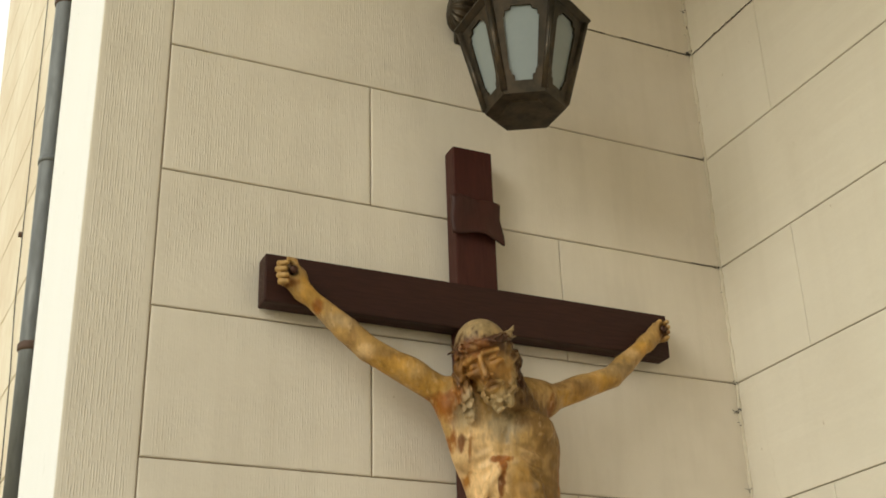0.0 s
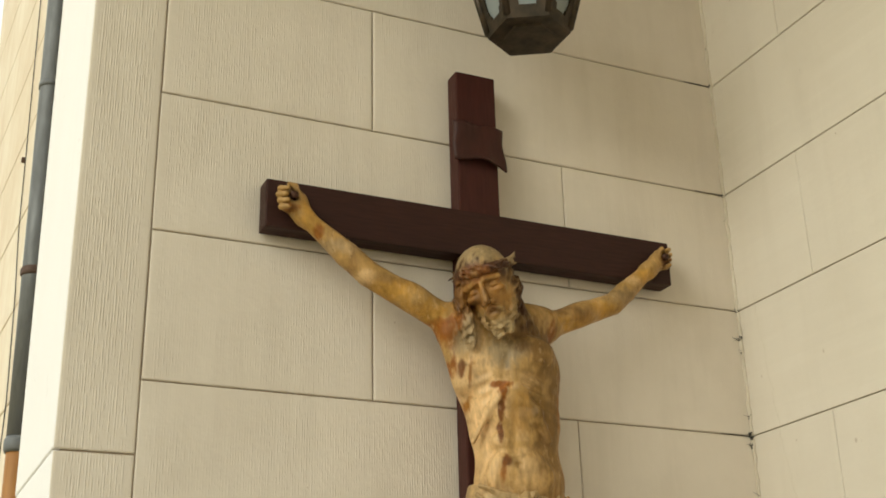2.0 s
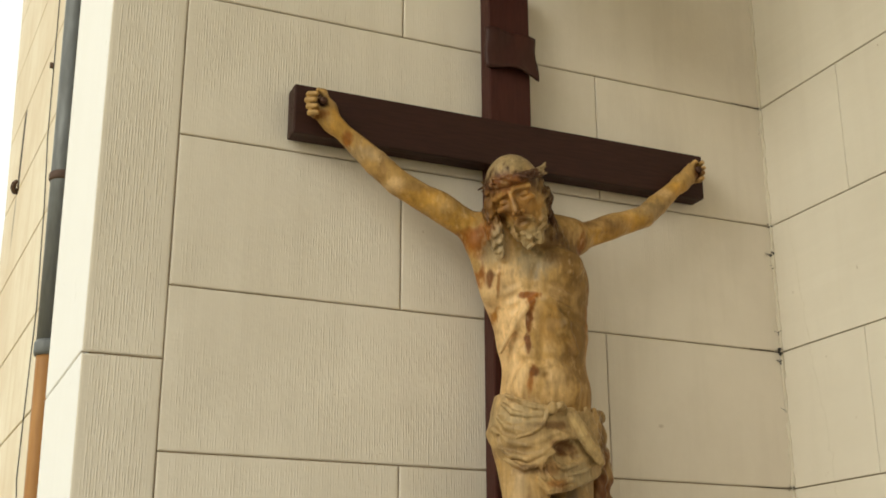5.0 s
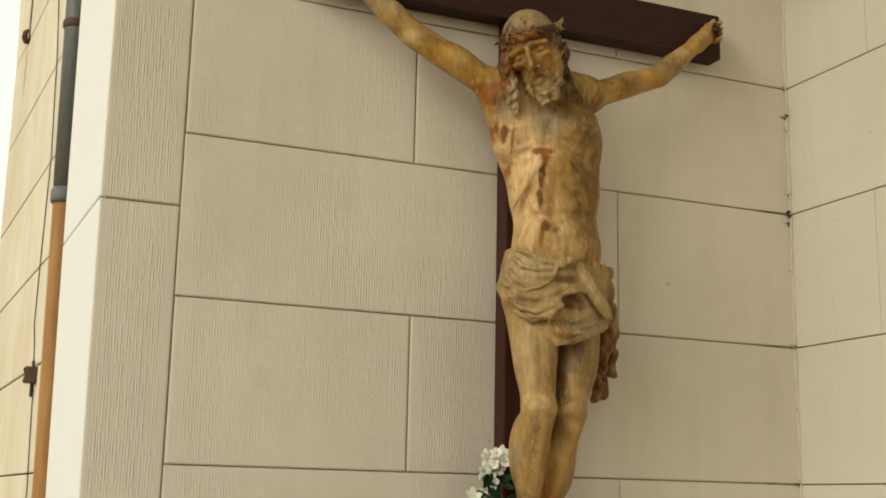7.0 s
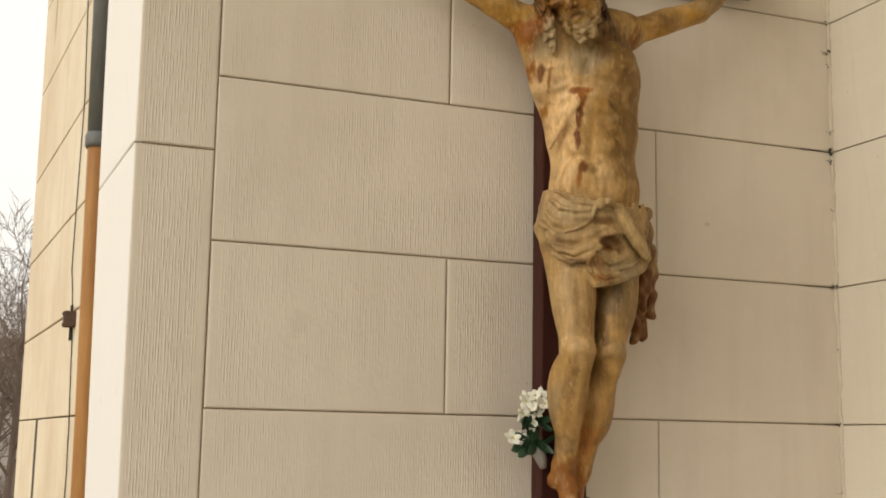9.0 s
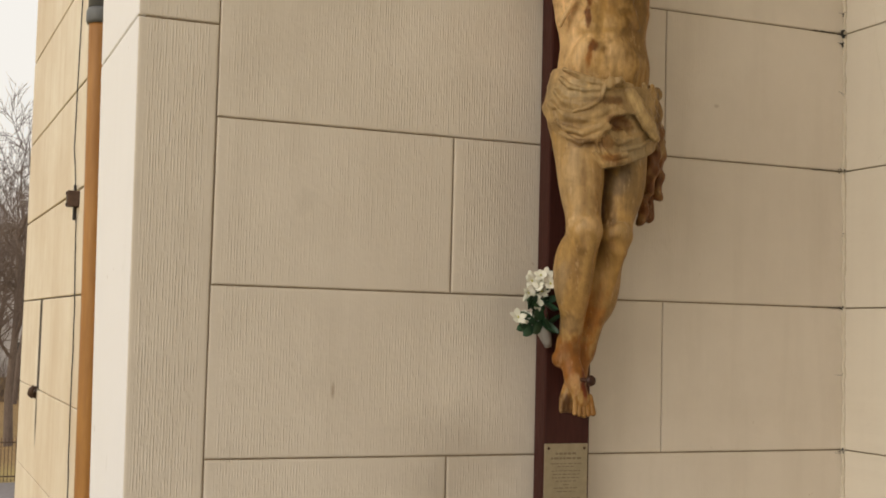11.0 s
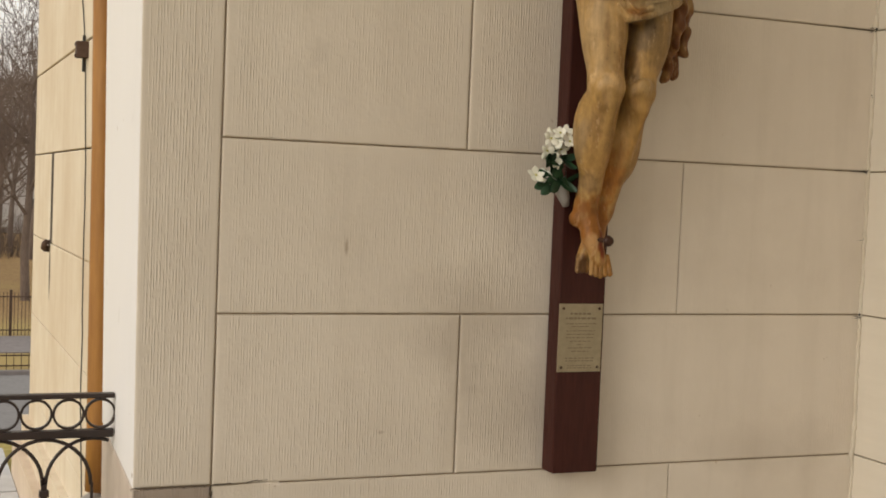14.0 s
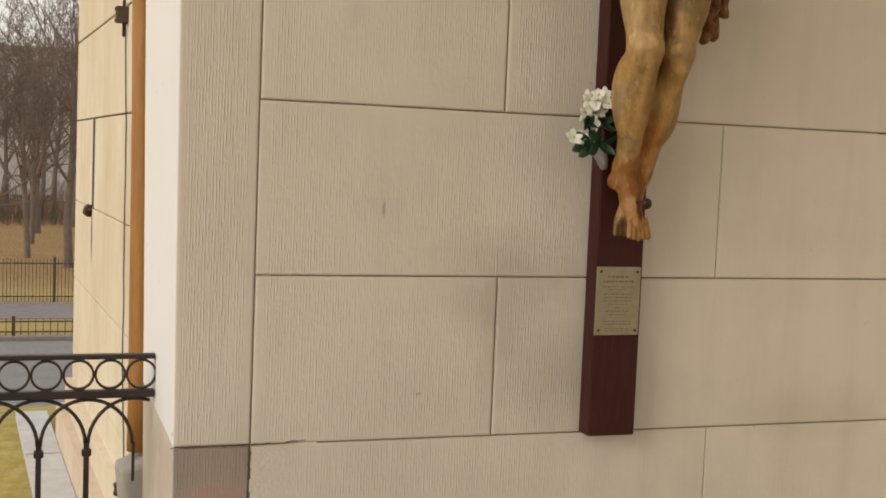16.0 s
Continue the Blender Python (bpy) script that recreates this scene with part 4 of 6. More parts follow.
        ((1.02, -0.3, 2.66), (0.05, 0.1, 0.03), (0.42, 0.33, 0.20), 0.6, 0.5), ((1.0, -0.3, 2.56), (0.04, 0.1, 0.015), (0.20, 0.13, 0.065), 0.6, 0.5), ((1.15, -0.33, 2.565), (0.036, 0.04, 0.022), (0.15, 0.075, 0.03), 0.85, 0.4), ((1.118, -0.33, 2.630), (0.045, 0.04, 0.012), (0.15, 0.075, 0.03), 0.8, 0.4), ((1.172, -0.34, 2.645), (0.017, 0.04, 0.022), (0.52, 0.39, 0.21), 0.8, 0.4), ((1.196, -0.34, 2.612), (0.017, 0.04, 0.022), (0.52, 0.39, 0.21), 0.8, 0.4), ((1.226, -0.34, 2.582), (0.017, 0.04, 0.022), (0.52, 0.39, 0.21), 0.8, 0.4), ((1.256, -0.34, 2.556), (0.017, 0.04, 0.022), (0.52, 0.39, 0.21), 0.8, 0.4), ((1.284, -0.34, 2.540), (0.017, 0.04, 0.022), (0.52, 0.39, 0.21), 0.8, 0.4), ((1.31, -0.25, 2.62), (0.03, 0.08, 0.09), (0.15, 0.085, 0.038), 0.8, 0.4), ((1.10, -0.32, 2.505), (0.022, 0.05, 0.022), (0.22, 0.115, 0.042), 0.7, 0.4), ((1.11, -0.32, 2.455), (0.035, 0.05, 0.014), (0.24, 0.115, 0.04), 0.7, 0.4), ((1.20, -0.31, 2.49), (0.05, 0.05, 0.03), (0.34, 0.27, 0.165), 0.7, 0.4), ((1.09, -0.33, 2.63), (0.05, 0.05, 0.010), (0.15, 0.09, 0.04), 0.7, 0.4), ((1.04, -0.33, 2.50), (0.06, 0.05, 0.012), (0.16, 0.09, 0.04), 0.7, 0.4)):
        stain_or_shade(c, r, paint, much, edge)
    # head tones: paler cap, nose ridge and beard; darker forehead, cheek and mouth
    head_top = o + 0.1 * up
    stain_or_shade(head_top + (-0.02, -0.02, 0.035), (0.15, 0.15, 0.062), (0.29, 0.215, 0.120), 0.97, 0.2)
    stain_or_shade(K(0.0, -0.02, 0.09), (0.075, 0.10, 0.05), (0.30, 0.155, 0.048), 0.85, 0.4)
    stain_or_shade(K(0.0, 0.045, 0.085), (0.065, 0.022, 0.03), (0.20, 0.082, 0.026), 0.75, 0.4)
    stain_or_shade(K(0.0, -0.02, 0.122), (0.008, 0.035, 0.02), (0.46, 0.31, 0.15), 0.8, 0.4)
    stain_or_shade(H(-0.075, -0.145, 0.06), (0.03, 0.05, 0.06), (0.36, 0.28, 0.17), 0.8, 0.4)
    stain_or_shade(K(0.0, -0.135, 0.09), (0.04, 0.03, 0.03), (0.34, 0.26, 0.15), 0.75, 0.4)
    stain_or_shade(K(-0.05, -0.03, 0.075), (0.018, 0.05, 0.03), (0.16, 0.07, 0.022), 0.7, 0.45)
    stain_or_shade(K(0.0, -0.073, 0.108), (0.030, 0.010, 0.012), (0.13, 0.062, 0.025), 0.7, 0.45)
    stain_or_shade(K(0.045, -0.06, 0.075), (0.02, 0.05, 0.03), (0.34, 0.19, 0.06), 0.7, 0.45)

    wear = np.clip(ragged(p, (26, 26, 13), 2) * 0.7 + ragged(p, (75, 75, 34), 3) * 0.5, -1, 1)[:, None]
    col = np.where(wear > 0.25, col + (np.array((0.54, 0.37, 0.18)) - col) * 0.28 * np.clip((wear - 0.25) / 0.3, 0, 1), col)
    col = np.where(wear < -0.30, col * (1 - 0.18 * np.clip((-0.30 - wear) / 0.3, 0, 1)), col)
    # old varnish deepens the paint
    grey_of = col @ np.array((0.3, 0.6, 0.1))
    col = grey_of[:, None] + 1.10 * (col - grey_of[:, None])
    col = 1.10 * np.clip(col, 0.004, 1) ** 1.10

    me = bpy.data.meshes.new("crucifix_figure")
    me.from_pydata(verts.tolist(), [], quads.tolist())
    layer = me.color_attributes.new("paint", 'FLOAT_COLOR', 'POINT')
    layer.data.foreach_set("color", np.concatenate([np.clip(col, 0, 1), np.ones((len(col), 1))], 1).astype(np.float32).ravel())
    for f in me.polygons:
        f.use_smooth = True
    m, nt, b = material("old_painted_wood")
    paint = wire(nt, "Attribute", 0, p_name="paint")
    pl = place_of(nt)
    grain = noisy(nt, place_of(nt, scale=(60, 60, 6)), 1.0, 5.0, 0.7)
    mott = noisy(nt, pl, 15.0, 6.0, 0.7, 0.5)
    chips = noisy(nt, place_of(nt, scale=(1.3, 1.3, 0.38)), 34.0, 5.0, 0.7)
    speck = noisy(nt, pl, 85.0, 3.0, 0.6)
    tone = mathn(nt, 'MULTIPLY', ramp(nt, mott, 0.30, 0.70, 1.20, 0.74), ramp(nt, grain, 0.32, 0.70, 1.16, 0.76))
    c = wire(nt, "VectorMath", p_op='SCALE', i0=paint, Scale=tone)
    worn = wire(nt, "VectorMath", p_op='SCALE', i0=mixc(nt, 0.45, paint, rgb(0.50, 0.36, 0.20)), Scale=1.25)
    c = mixc(nt, ramp(nt, chips, 0.60, 0.65, 0.0, 0.5), c, worn)
    c = mixc(nt, ramp(nt, speck, 0.66, 0.71, 0.0, 0.4), c, rgb(0.06, 0.032, 0.015))
    relief = mathn(nt, 'ADD', grain, mathn(nt, 'MULTIPLY', mott, 1.2))
    relief = mathn(nt, 'ADD', relief, mathn(nt, 'MULTIPLY', ramp(nt, chips, 0.60, 0.65), 0.35))
    finish(nt, b, c, ramp(nt, mott, 0.3, 0.7, 0.36, 0.60), relief, 0.003, 0.6, spec=0.28)
    me.materials.append(m)
    ob = new("crucifix_figure", me)
    return tagged(ob, "life-size carved wooden crucifix figure with worn paint and rusty stains", "statue")


carve_figure()


# ---- carved scroll board, nails and plaque on the cross ----
def scroll_board():
    bm = bmesh.new()
    nu, nv = 16, 10
    def at(u, v, back):
        x = 1.008 + 0.188 * u + 0.008 * v * u + 0.004 * math.sin(7 * v + 2 * u)
        z = 4.055 - 0.155 * v - 0.012 * u + 0.010 * v * math.sin(math.pi * u) + 0.003 * math.sin(11 * u + 3 * v) - 0.016 * v * max(0, u - 0.85) * 6.6
        y = -0.094 - 0.018 * v * v * math.sin(math.pi * min(1, u * 1.1)) - 0.012 * math.sin(math.pi * u) - 0.018 * max(0, u - 0.75) * 4 * (0.4 + v) - 0.006 * math.sin(9 * u + 2 * v)
        return (x, y + (0.009 if back else 0), z)
    g = [[[bm.verts.new(at(i / nu, j / nv, b)) for j in range(nv + 1)] for i in range(nu + 1)] for b in (0, 1)]
    for b in (0, 1):
        for i in range(nu):
            for j in range(nv):
                q = (g[b][i][j], g[b][i + 1][j], g[b][i + 1][j + 1], g[b][i][j + 1])
                bm.faces.new(q if b else q[::-1])
    edge = [(i, 0) for i in range(nu)] + [(nu, j) for j in range(nv)] + [(i, nv) for i in range(nu, 0, -1)] + [(0, j) for j in range(nv, 0, -1)]
    for a, c in zip(edge, edge[1:] + edge[:1]):
        bm.faces.new((g[0][a[0]][a[1]], g[0][c[0]][c[1]], g[1][c[0]][c[1]], g[1][a[0]][a[1]]))
    bmesh.ops.recalc_face_normals(bm, faces=bm.faces)
    ob = link("scroll_board", bm, mat_scroll, smooth=True)
    return tagged(ob, "dark brown curled wooden scroll board on the cross", "scroll board")


mat_scroll = painted("dark_scroll_wood", (0.050, 0.016, 0.011), (0.026, 0.009, 0.007), 9, 0.5, (7, 7, 1.5), spec=0.25)
scroll_board()
mat_nail = painted("rusty_iron", (0.040, 0.020, 0.016), (0.09, 0.035, 0.015), 60, 0.45, metal=0.5)


def nail(at, tip, r, h):
    """A forged nail with a domed head."""
    a, t = Vector(at), Vector(tip)
    d = (t - a).normalized()
    bm = bmesh.new()
    tube(bm, [a, t], [r * 0.42, r * 0.2], 8)
    tube(bm, [a - d * h, a - d * h * 0.75, a - d * h * 0.2, a + d * 0.002], [r * 0.45, r * 0.85, r, r * 0.9], 12)
    ob = link("nail", bm, mat_nail, smooth=True)
    return tagged(ob, "dark forged iron nail with a domed head", "nail", "nails of the figure")


nail((1.087, -0.262, 1.797), (1.075, -0.155, 1.80), 0.017, 0.014)
nail((0.410, -0.163, 3.632), (0.410, -0.09, 3.632), 0.013, 0.010)
nail((1.812, -0.160, 3.622), (1.812, -0.09, 3.622), 0.013, 0.010)

mat_brass = painted("dull_brass_plate", (0.34, 0.285, 0.19), (0.25, 0.205, 0.13), 45, 0.42, metal=0.35, bump=0.15)
mat_print = painted("engraved_dark", (0.20, 0.155, 0.095), (0.15, 0.11, 0.07), 30, 0.6)


def plaque():
    thing = root("plaque", (1.103, -0.085, 1.385), "dull brass plaque with engraved lines screwed to the cross", "plaque")
    inv = Matrix.Translation((-1.103, 0.085, -1.385))
    bm = bmesh.new()
    box(bm, (1.0285, -0.0895, 1.3855), (1.1775, -0.0845, 1.5955), 0.0012, inv)
    part("plate", bm, mat_brass, thing)
    for x in (1.041, 1.165):
        for z in (1.400, 1.581):
            bm = bmesh.new()
            tube(bm, [(x, -0.0885, z), (x, -0.0915, z), (x, -0.0925, z)], [0.0042, 0.0042, 0.0026], 12)
            bmesh.ops.transform(bm, matrix=inv, verts=bm.verts)
            part("screw", bm, mat_nail, thing, "dark screw head")
    rnd = random.Random(3)
    lines = [(1.565, 0.074, 0.0065), (1.5505, 0.104, 0.0065), (1.534, 0.105, 0.0028), (1.5255, 0.06, 0.0028)]
    lines += [(1.512 - 0.0105 * i, w, 0.0026) for i, w in enumerate((0.10, 0.092, 0.098, 0.07, 0.02, 0.085, 0.06))]
    lines += [(1.428, 0.10, 0.003), (1.4195, 0.095, 0.003), (1.405, 0.08, 0.0026), (1.398, 0.085, 0.0026)]
    for z, w, h in lines:
        bm = bmesh.new()
        x = 1.103 - w / 2
        while x < 1.103 + w / 2:
            k = rnd.uniform(0.006, 0.017)
            box(bm, (x, -0.0900, z - h / 2), (min(x + k, 1.103 + w / 2), -0.0893, z + h / 2))
            x += k + 0.0035
        bmesh.ops.transform(bm, matrix=inv, verts=bm.verts)
        part("engraved_line", bm, mat_print, thing, "engraved line, too small to read")
    return thing


plaque()

# ---- silk flowers tucked behind the legs ----
mat_petal = painted("white_petals", (0.80, 0.78, 0.70), (0.62, 0.64, 0.48), 40, 0.6)
mat_leaf = painted("dark_green_leaf", (0.026, 0.072, 0.032), (0.012, 0.034, 0.018), 40, 0.45)
mat_heart = painted("yellow_green_heart", (0.52, 0.48, 0.14), (0.36, 0.38, 0.12), 60, 0.7)
mat_vase = painted("greyish_plastic", (0.36, 0.35, 0.33), (0.27, 0.26, 0.25), 15, 0.4)


def cupped(bm, base, way, side, length, width, cup, nu=6, nv=4):
    """A curved petal or leaf with two sides."""
    way, side = Vector(way).normalized(), Vector(side)
    side = (side - way * side.dot(way)).normalized()
    up = way.cross(side)
    base = Vector(base)
    layers = []
    for lift in (0.0, 0.0012):
        rows = []
        for i in range(nu + 1):
            u = i / nu
            w = width * (math.sin(math.pi * min(1, 0.08 + 0.92 * u)) ** 0.7) * (0.55 + 0.45 * u)
            rows.append([bm.verts.new(base + way * length * u + side * w * (j / nv - 0.5) + up * (lift + cup * length * (u * u - 0.3 * u + 1.4 * abs(j / nv - 0.5) ** 2 * u))) for j in range(nv + 1)])
        layers.append(rows)
    for n, rows in enumerate(layers):
        for i in range(nu):
            for j in range(nv):
                q = (rows[i][j], rows[i + 1][j], rows[i + 1][j + 1], rows[i][j + 1])
                bm.faces.new(q if n else q[::-1])


def bouquet():
    thing = root("flower_bouquet", (1.0, -0.1, 1.91), "white silk flowers with green leaves in a small pale holder", "flowers")
    inv = Matrix.Translation((-1.0, 0.1, -1.91))
    rnd = random.Random(11)
    bm = bmesh.new()
    pts = [(1.022, -0.112, 1.893), (1.014, -0.115, 1.915), (1.0, -0.118, 1.945), (0.985, -0.12, 1.972)]
    tube(bm, pts, [0.010, 0.017, 0.022, 0.024], 16)
    bmesh.ops.transform(bm, matrix=inv, verts=bm.verts)
    part("holder", bm, mat_vase, thing, "pale plastic cone holder", True)
    blooms = [(974, 350), (957, 360), (989, 364), (978, 378), (949, 381), (964, 396), (931, 424), (945, 422), (985, 350), (968, 366)]
    for n, (a, c) in enumerate(blooms):
        at = Vector((0.972 + (a - 972) * 0.00178, -0.135 - 0.02 * rnd.random() - (0.02 if a > 985 else 0), 2.117 - (c - 345) * 0.00174))
        way = Vector((rnd.uniform(-0.8, 0.2), -0.9, rnd.uniform(-0.2, 0.7))).normalized()
        bm = bmesh.new()
        s = way.orthogonal().normalized()
        t = way.cross(s)
        for k in range(5):
            ang = k * math.tau / 5 + rnd.uniform(-0.2, 0.2)
            d = s * math.cos(ang) + t * math.sin(ang)
            cupped(bm, at, d + way * rnd.uniform(0.25, 0.6), way.cross(d), rnd.uniform(0.020, 0.034), rnd.uniform(0.022, 0.032), rnd.uniform(-0.5, 0.1))
        bmesh.ops.transform(bm, matrix=inv, verts=bm.verts)
        f = part("flower", bm, mat_petal, thing, "white silk bloom", True)
        bm = bmesh.new()
        bmesh.ops.create_icosphere(bm, subdivisions=2, radius=0.0035, matrix=inv @ Matrix.Translation(at + way * 0.004))
        part("flower_heart", bm, mat_heart, f, "yellow-green heart", True)
        bm = bmesh.new()
        tube(bm, [at, at * 0.5 + Vector((0.985, -0.12, 1.972)) * 0.5 + Vector((-0.006, 0.01, 0.004)), (0.99, -0.12, 1.965)], 0.0018, 6)
        bmesh.ops.transform(bm, matrix=inv, verts=bm.verts)
        part("stem", bm, mat_leaf, thing)
    for n in range(20):
        base = Vector((rnd.uniform(0.945, 1.0), -0.118 - rnd.uniform(0, 0.03), rnd.uniform(1.955, 2.035)))
        d = Vector((rnd.uniform(-0.95, 0.55), rnd.uniform(-0.6, 0.0), rnd.uniform(-0.9, 0.5)))
        bm = bmesh.new()
        cupped(bm, base, d, (rnd.uniform(-1, 1), rnd.uniform(-0.5, 0.5), rnd.uniform(-1, 1)), rnd.uniform(0.05, 0.08), rnd.uniform(0.03, 0.048), rnd.uniform(-0.3, 0.3))
        bmesh.ops.transform(bm, matrix=inv, verts=bm.verts)
        part("leaf", bm, mat_leaf, thing, "", True)
    for base, d in (((0.95, -0.135, 1.962), (-1, -0.2, -0.35)), ((0.96, -0.14, 1.955), (-0.7, -0.3, -0.5)), ((0.955, -0.14, 1.985), (-0.9, -0.2, 0.1))):
        bm = bmesh.new()
        cupped(bm, base, d, (0.2, 0.3, 1), 0.05, 0.036, 0.2)
        bmesh.ops.transform(bm, matrix=inv, verts=bm.verts)
        part("leaf", bm, mat_leaf, thing, "", True)
    return thing


bouquet()

# ---- hexagonal lantern on a wall bracket ----
mat_frost = None


def frosted():
    m, nt, b = material("frosted_glass")
    n = noisy(nt, place_of(nt), 30.0, 3.0)
    col = mixc(nt, n, rgb(0.25, 0.29, 0.295), rgb(0.31, 0.34, 0.34))
    finish(nt, b, col, 0.35, n, 0.001, 0.15, spec=0.5)
    b.inputs["Transmission Weight"].default_value = 0.25
    return m


mat_frost = frosted()


def lantern():
    c0, c1 = Vector((1.162, -0.40, 4.258)), Vector((1.17, -0.40, 4.605))
    r0, r1 = 0.138, 0.222
    thing = root("wall_lantern", (1.17, 0.0, 5.0), "weathered bronze hexagonal lantern with frosted panes on a wall bracket", "lantern")
    inv = Matrix.Translation((-1.17, 0.0, -5.0))
    def fin(name, bm, mat, parent=thing, label="", smooth=False):
        bmesh.ops.recalc_face_normals(bm, faces=bm.faces)
        bmesh.ops.transform(bm, matrix=inv, verts=bm.verts)
        return part(name, bm, mat, parent, label, smooth)
    def ring(c, r, dz=0.0, n=6, off=-30.0):
        return [Vector((c.x + r * math.cos(radians(off + 360 / n * k)), c.y + r * math.sin(radians(off + 360 / n * k)), c.z + dz)) for k in range(n)]
    bm = bmesh.new()
    prism(bm, ring(c0, r0 + 0.004), ring(c0, r0 + 0.008, 0.016))
    fin("bottom_plate", bm, mat_bronze)
    bm = bmesh.new()
    prism(bm, ring(c0, r0 * 0.62, -0.006), ring(c0, r0 * 0.66, 0.002))
    fin("bottom_boss", bm, mat_bronze, thing, "dark raised boss under the lantern")
    lo, hi = ring(c0, r0, 0.014), ring(c1, r1)
    for k in range(6):
        bm = bmesh.new()
        a, b = lo[k], hi[k]
        outw = (Vector((b.x, b.y, 0)) - Vector((c1.x, c1.y, 0))).normalized()
        tube(bm, [a, a.lerp(b, 0.5), b], [0.013, 0.0135, 0.015], 8)
        tube(bm, [a + outw * 0.010, b + outw * 0.011], 0.005, 6)
        fin("corner_bar", bm, mat_bronze, smooth=True)
        # shaped panel frame with a notched opening
        q = [lo[k], lo[(k + 1) % 6], hi[(k + 1) % 6], hi[k]]
        nrm = (q[1] - q[0]).cross(q[3] - q[0]).normalized()
        if nrm.dot(outw) < 0:
            nrm = -nrm
        put = lambda u, v, d: (q[0] * (1 - u) + q[1] * u) * (1 - v) + (q[3] * (1 - u) + q[2] * u) * v + nrm * d
        hole = [(0.30, 0.10), (0.70, 0.10), (0.70, 0.155), (0.765, 0.17), (0.765, 0.215), (0.80, 0.23), (0.80, 0.80), (0.77, 0.815), (0.77, 0.86), (0.68, 0.875), (0.66, 0.915),
                (0.34, 0.915), (0.32, 0.875), (0.23, 0.86), (0.23, 0.815), (0.20, 0.80), (0.20, 0.23), (0.235, 0.215), (0.235, 0.17), (0.30, 0.155)]
        rim = []
        for u, v in hole:
            du, dv = u - 0.5, v - 0.5
            s = 0.5 / max(abs(du), abs(dv))
            rim.append((0.5 + du * s, 0.5 + dv * s))
        bm = bmesh.new()
        loops = [[bm.verts.new(put(u, v, d)) for u, v in pts] for pts, d in ((rim, -0.006), (rim, 0.002), (hole, 0.002), (hole, -0.006))]
        n = len(hole)
        for x, y in zip(loops, loops[1:] + loops[:1]):
            for i in range(n):
                bm.faces.new((x[i], x[(i + 1) % n], y[(i + 1) % n], y[i]))
        fr = fin("panel_frame", bm, mat_bronze)
        bm = bmesh.new()
        prism(bm, [put(u, v, -0.009) for u, v in ((0.12, 0.06), (0.88, 0.06), (0.88, 0.95), (0.12, 0.95))], [put(u, v, -0.0065) for u, v in ((0.12, 0.06), (0.88, 0.06), (0.88, 0.95), (0.12, 0.95))])
        fin("pane", bm, mat_frost, fr, "frosted glass pane")
    bm = bmesh.new()
    prism(bm, ring(c1, r1 + 0.004, -0.004), ring(c1, r1 + 0.026, 0.012))
    prism(bm, ring(c1, r1 + 0.026, 0.0125), ring(c1, r1 + 0.022, 0.024))
    fin("eave", bm, mat_bronze)
    bm = bmesh.new()
    for (ra, za), (rb, zb) in zip(((r1 + 0.02, 0.024), (0.17, 0.10), (0.09, 0.19)), ((0.17, 0.10), (0.09, 0.19), (0.05, 0.27))):
        prism(bm, ring(c1, ra, za + 0.0005), ring(c1, rb, zb))
    fin("roof", bm, mat_bronze)
    bm = bmesh.new()
    tube(bm, [c1 + Vector((0, 0, z)) for z in (0.26, 0.29, 0.32, 0.36, 0.42)], [0.03, 0.045, 0.02, 0.03, 0.012], 14)
    fin("finial", bm, mat_bronze, smooth=True)
    bm = bmesh.new()
    arm = [Vector((1.17, -0.02, 4.90))]
    for i in range(13):
        t = math.pi * i / 12
        arm.append(Vector((1.17, -0.21 + 0.19 * math.cos(t), 5.0 + 0.14 * math.sin(t))))
    tube(bm, arm, 0.016, 10)
    fin("bracket_arm", bm, mat_bronze, smooth=True)
    # fluted volute where the bracket meets the wall
    bm = bmesh.new()
    n, w0, w1 = 88, 1.035, 1.30
    prof = [(0.0, 0.4), (0.06, 0.85), (0.14, 1.0), (0.3, 0.92), (0.5, 0.88), (0.7, 0.92), (0.86, 1.0), (0.94, 0.85), (1.0, 0.4)]
    rings = []
    for s, g in prof:
        x = w0 + (w1 - w0) * s
        rings.append([bm.verts.new((x, -0.088 + 0.07 * g * (1 + 0.10 * math.cos(16 * k * math.tau / n)) * math.cos(k * math.tau / n), 4.875 + 0.085 * g * (1 + 0.10 * math.cos(16 * k * math.tau / n)) * math.sin(k * math.tau / n))) for k in range(n)])
    for x, y in zip(rings, rings[1:]):
        for k in range(n):
            bm.faces.new((x[k], x[(k + 1) % n], y[(k + 1) % n], y[k]))
    bm.faces.new(rings[0])
    bm.faces.new(rings[-1])
    fin("bracket_volute", bm, mat_bronze, thing, "fluted bronze volute against the wall", True)
    bm = bmesh.new()
    box(bm, (1.09, -0.03, 4.78), (1.25, 0.0, 5.16), 0.006)
    fin("wall_plate", bm, mat_bronze)
    return thing


lantern()

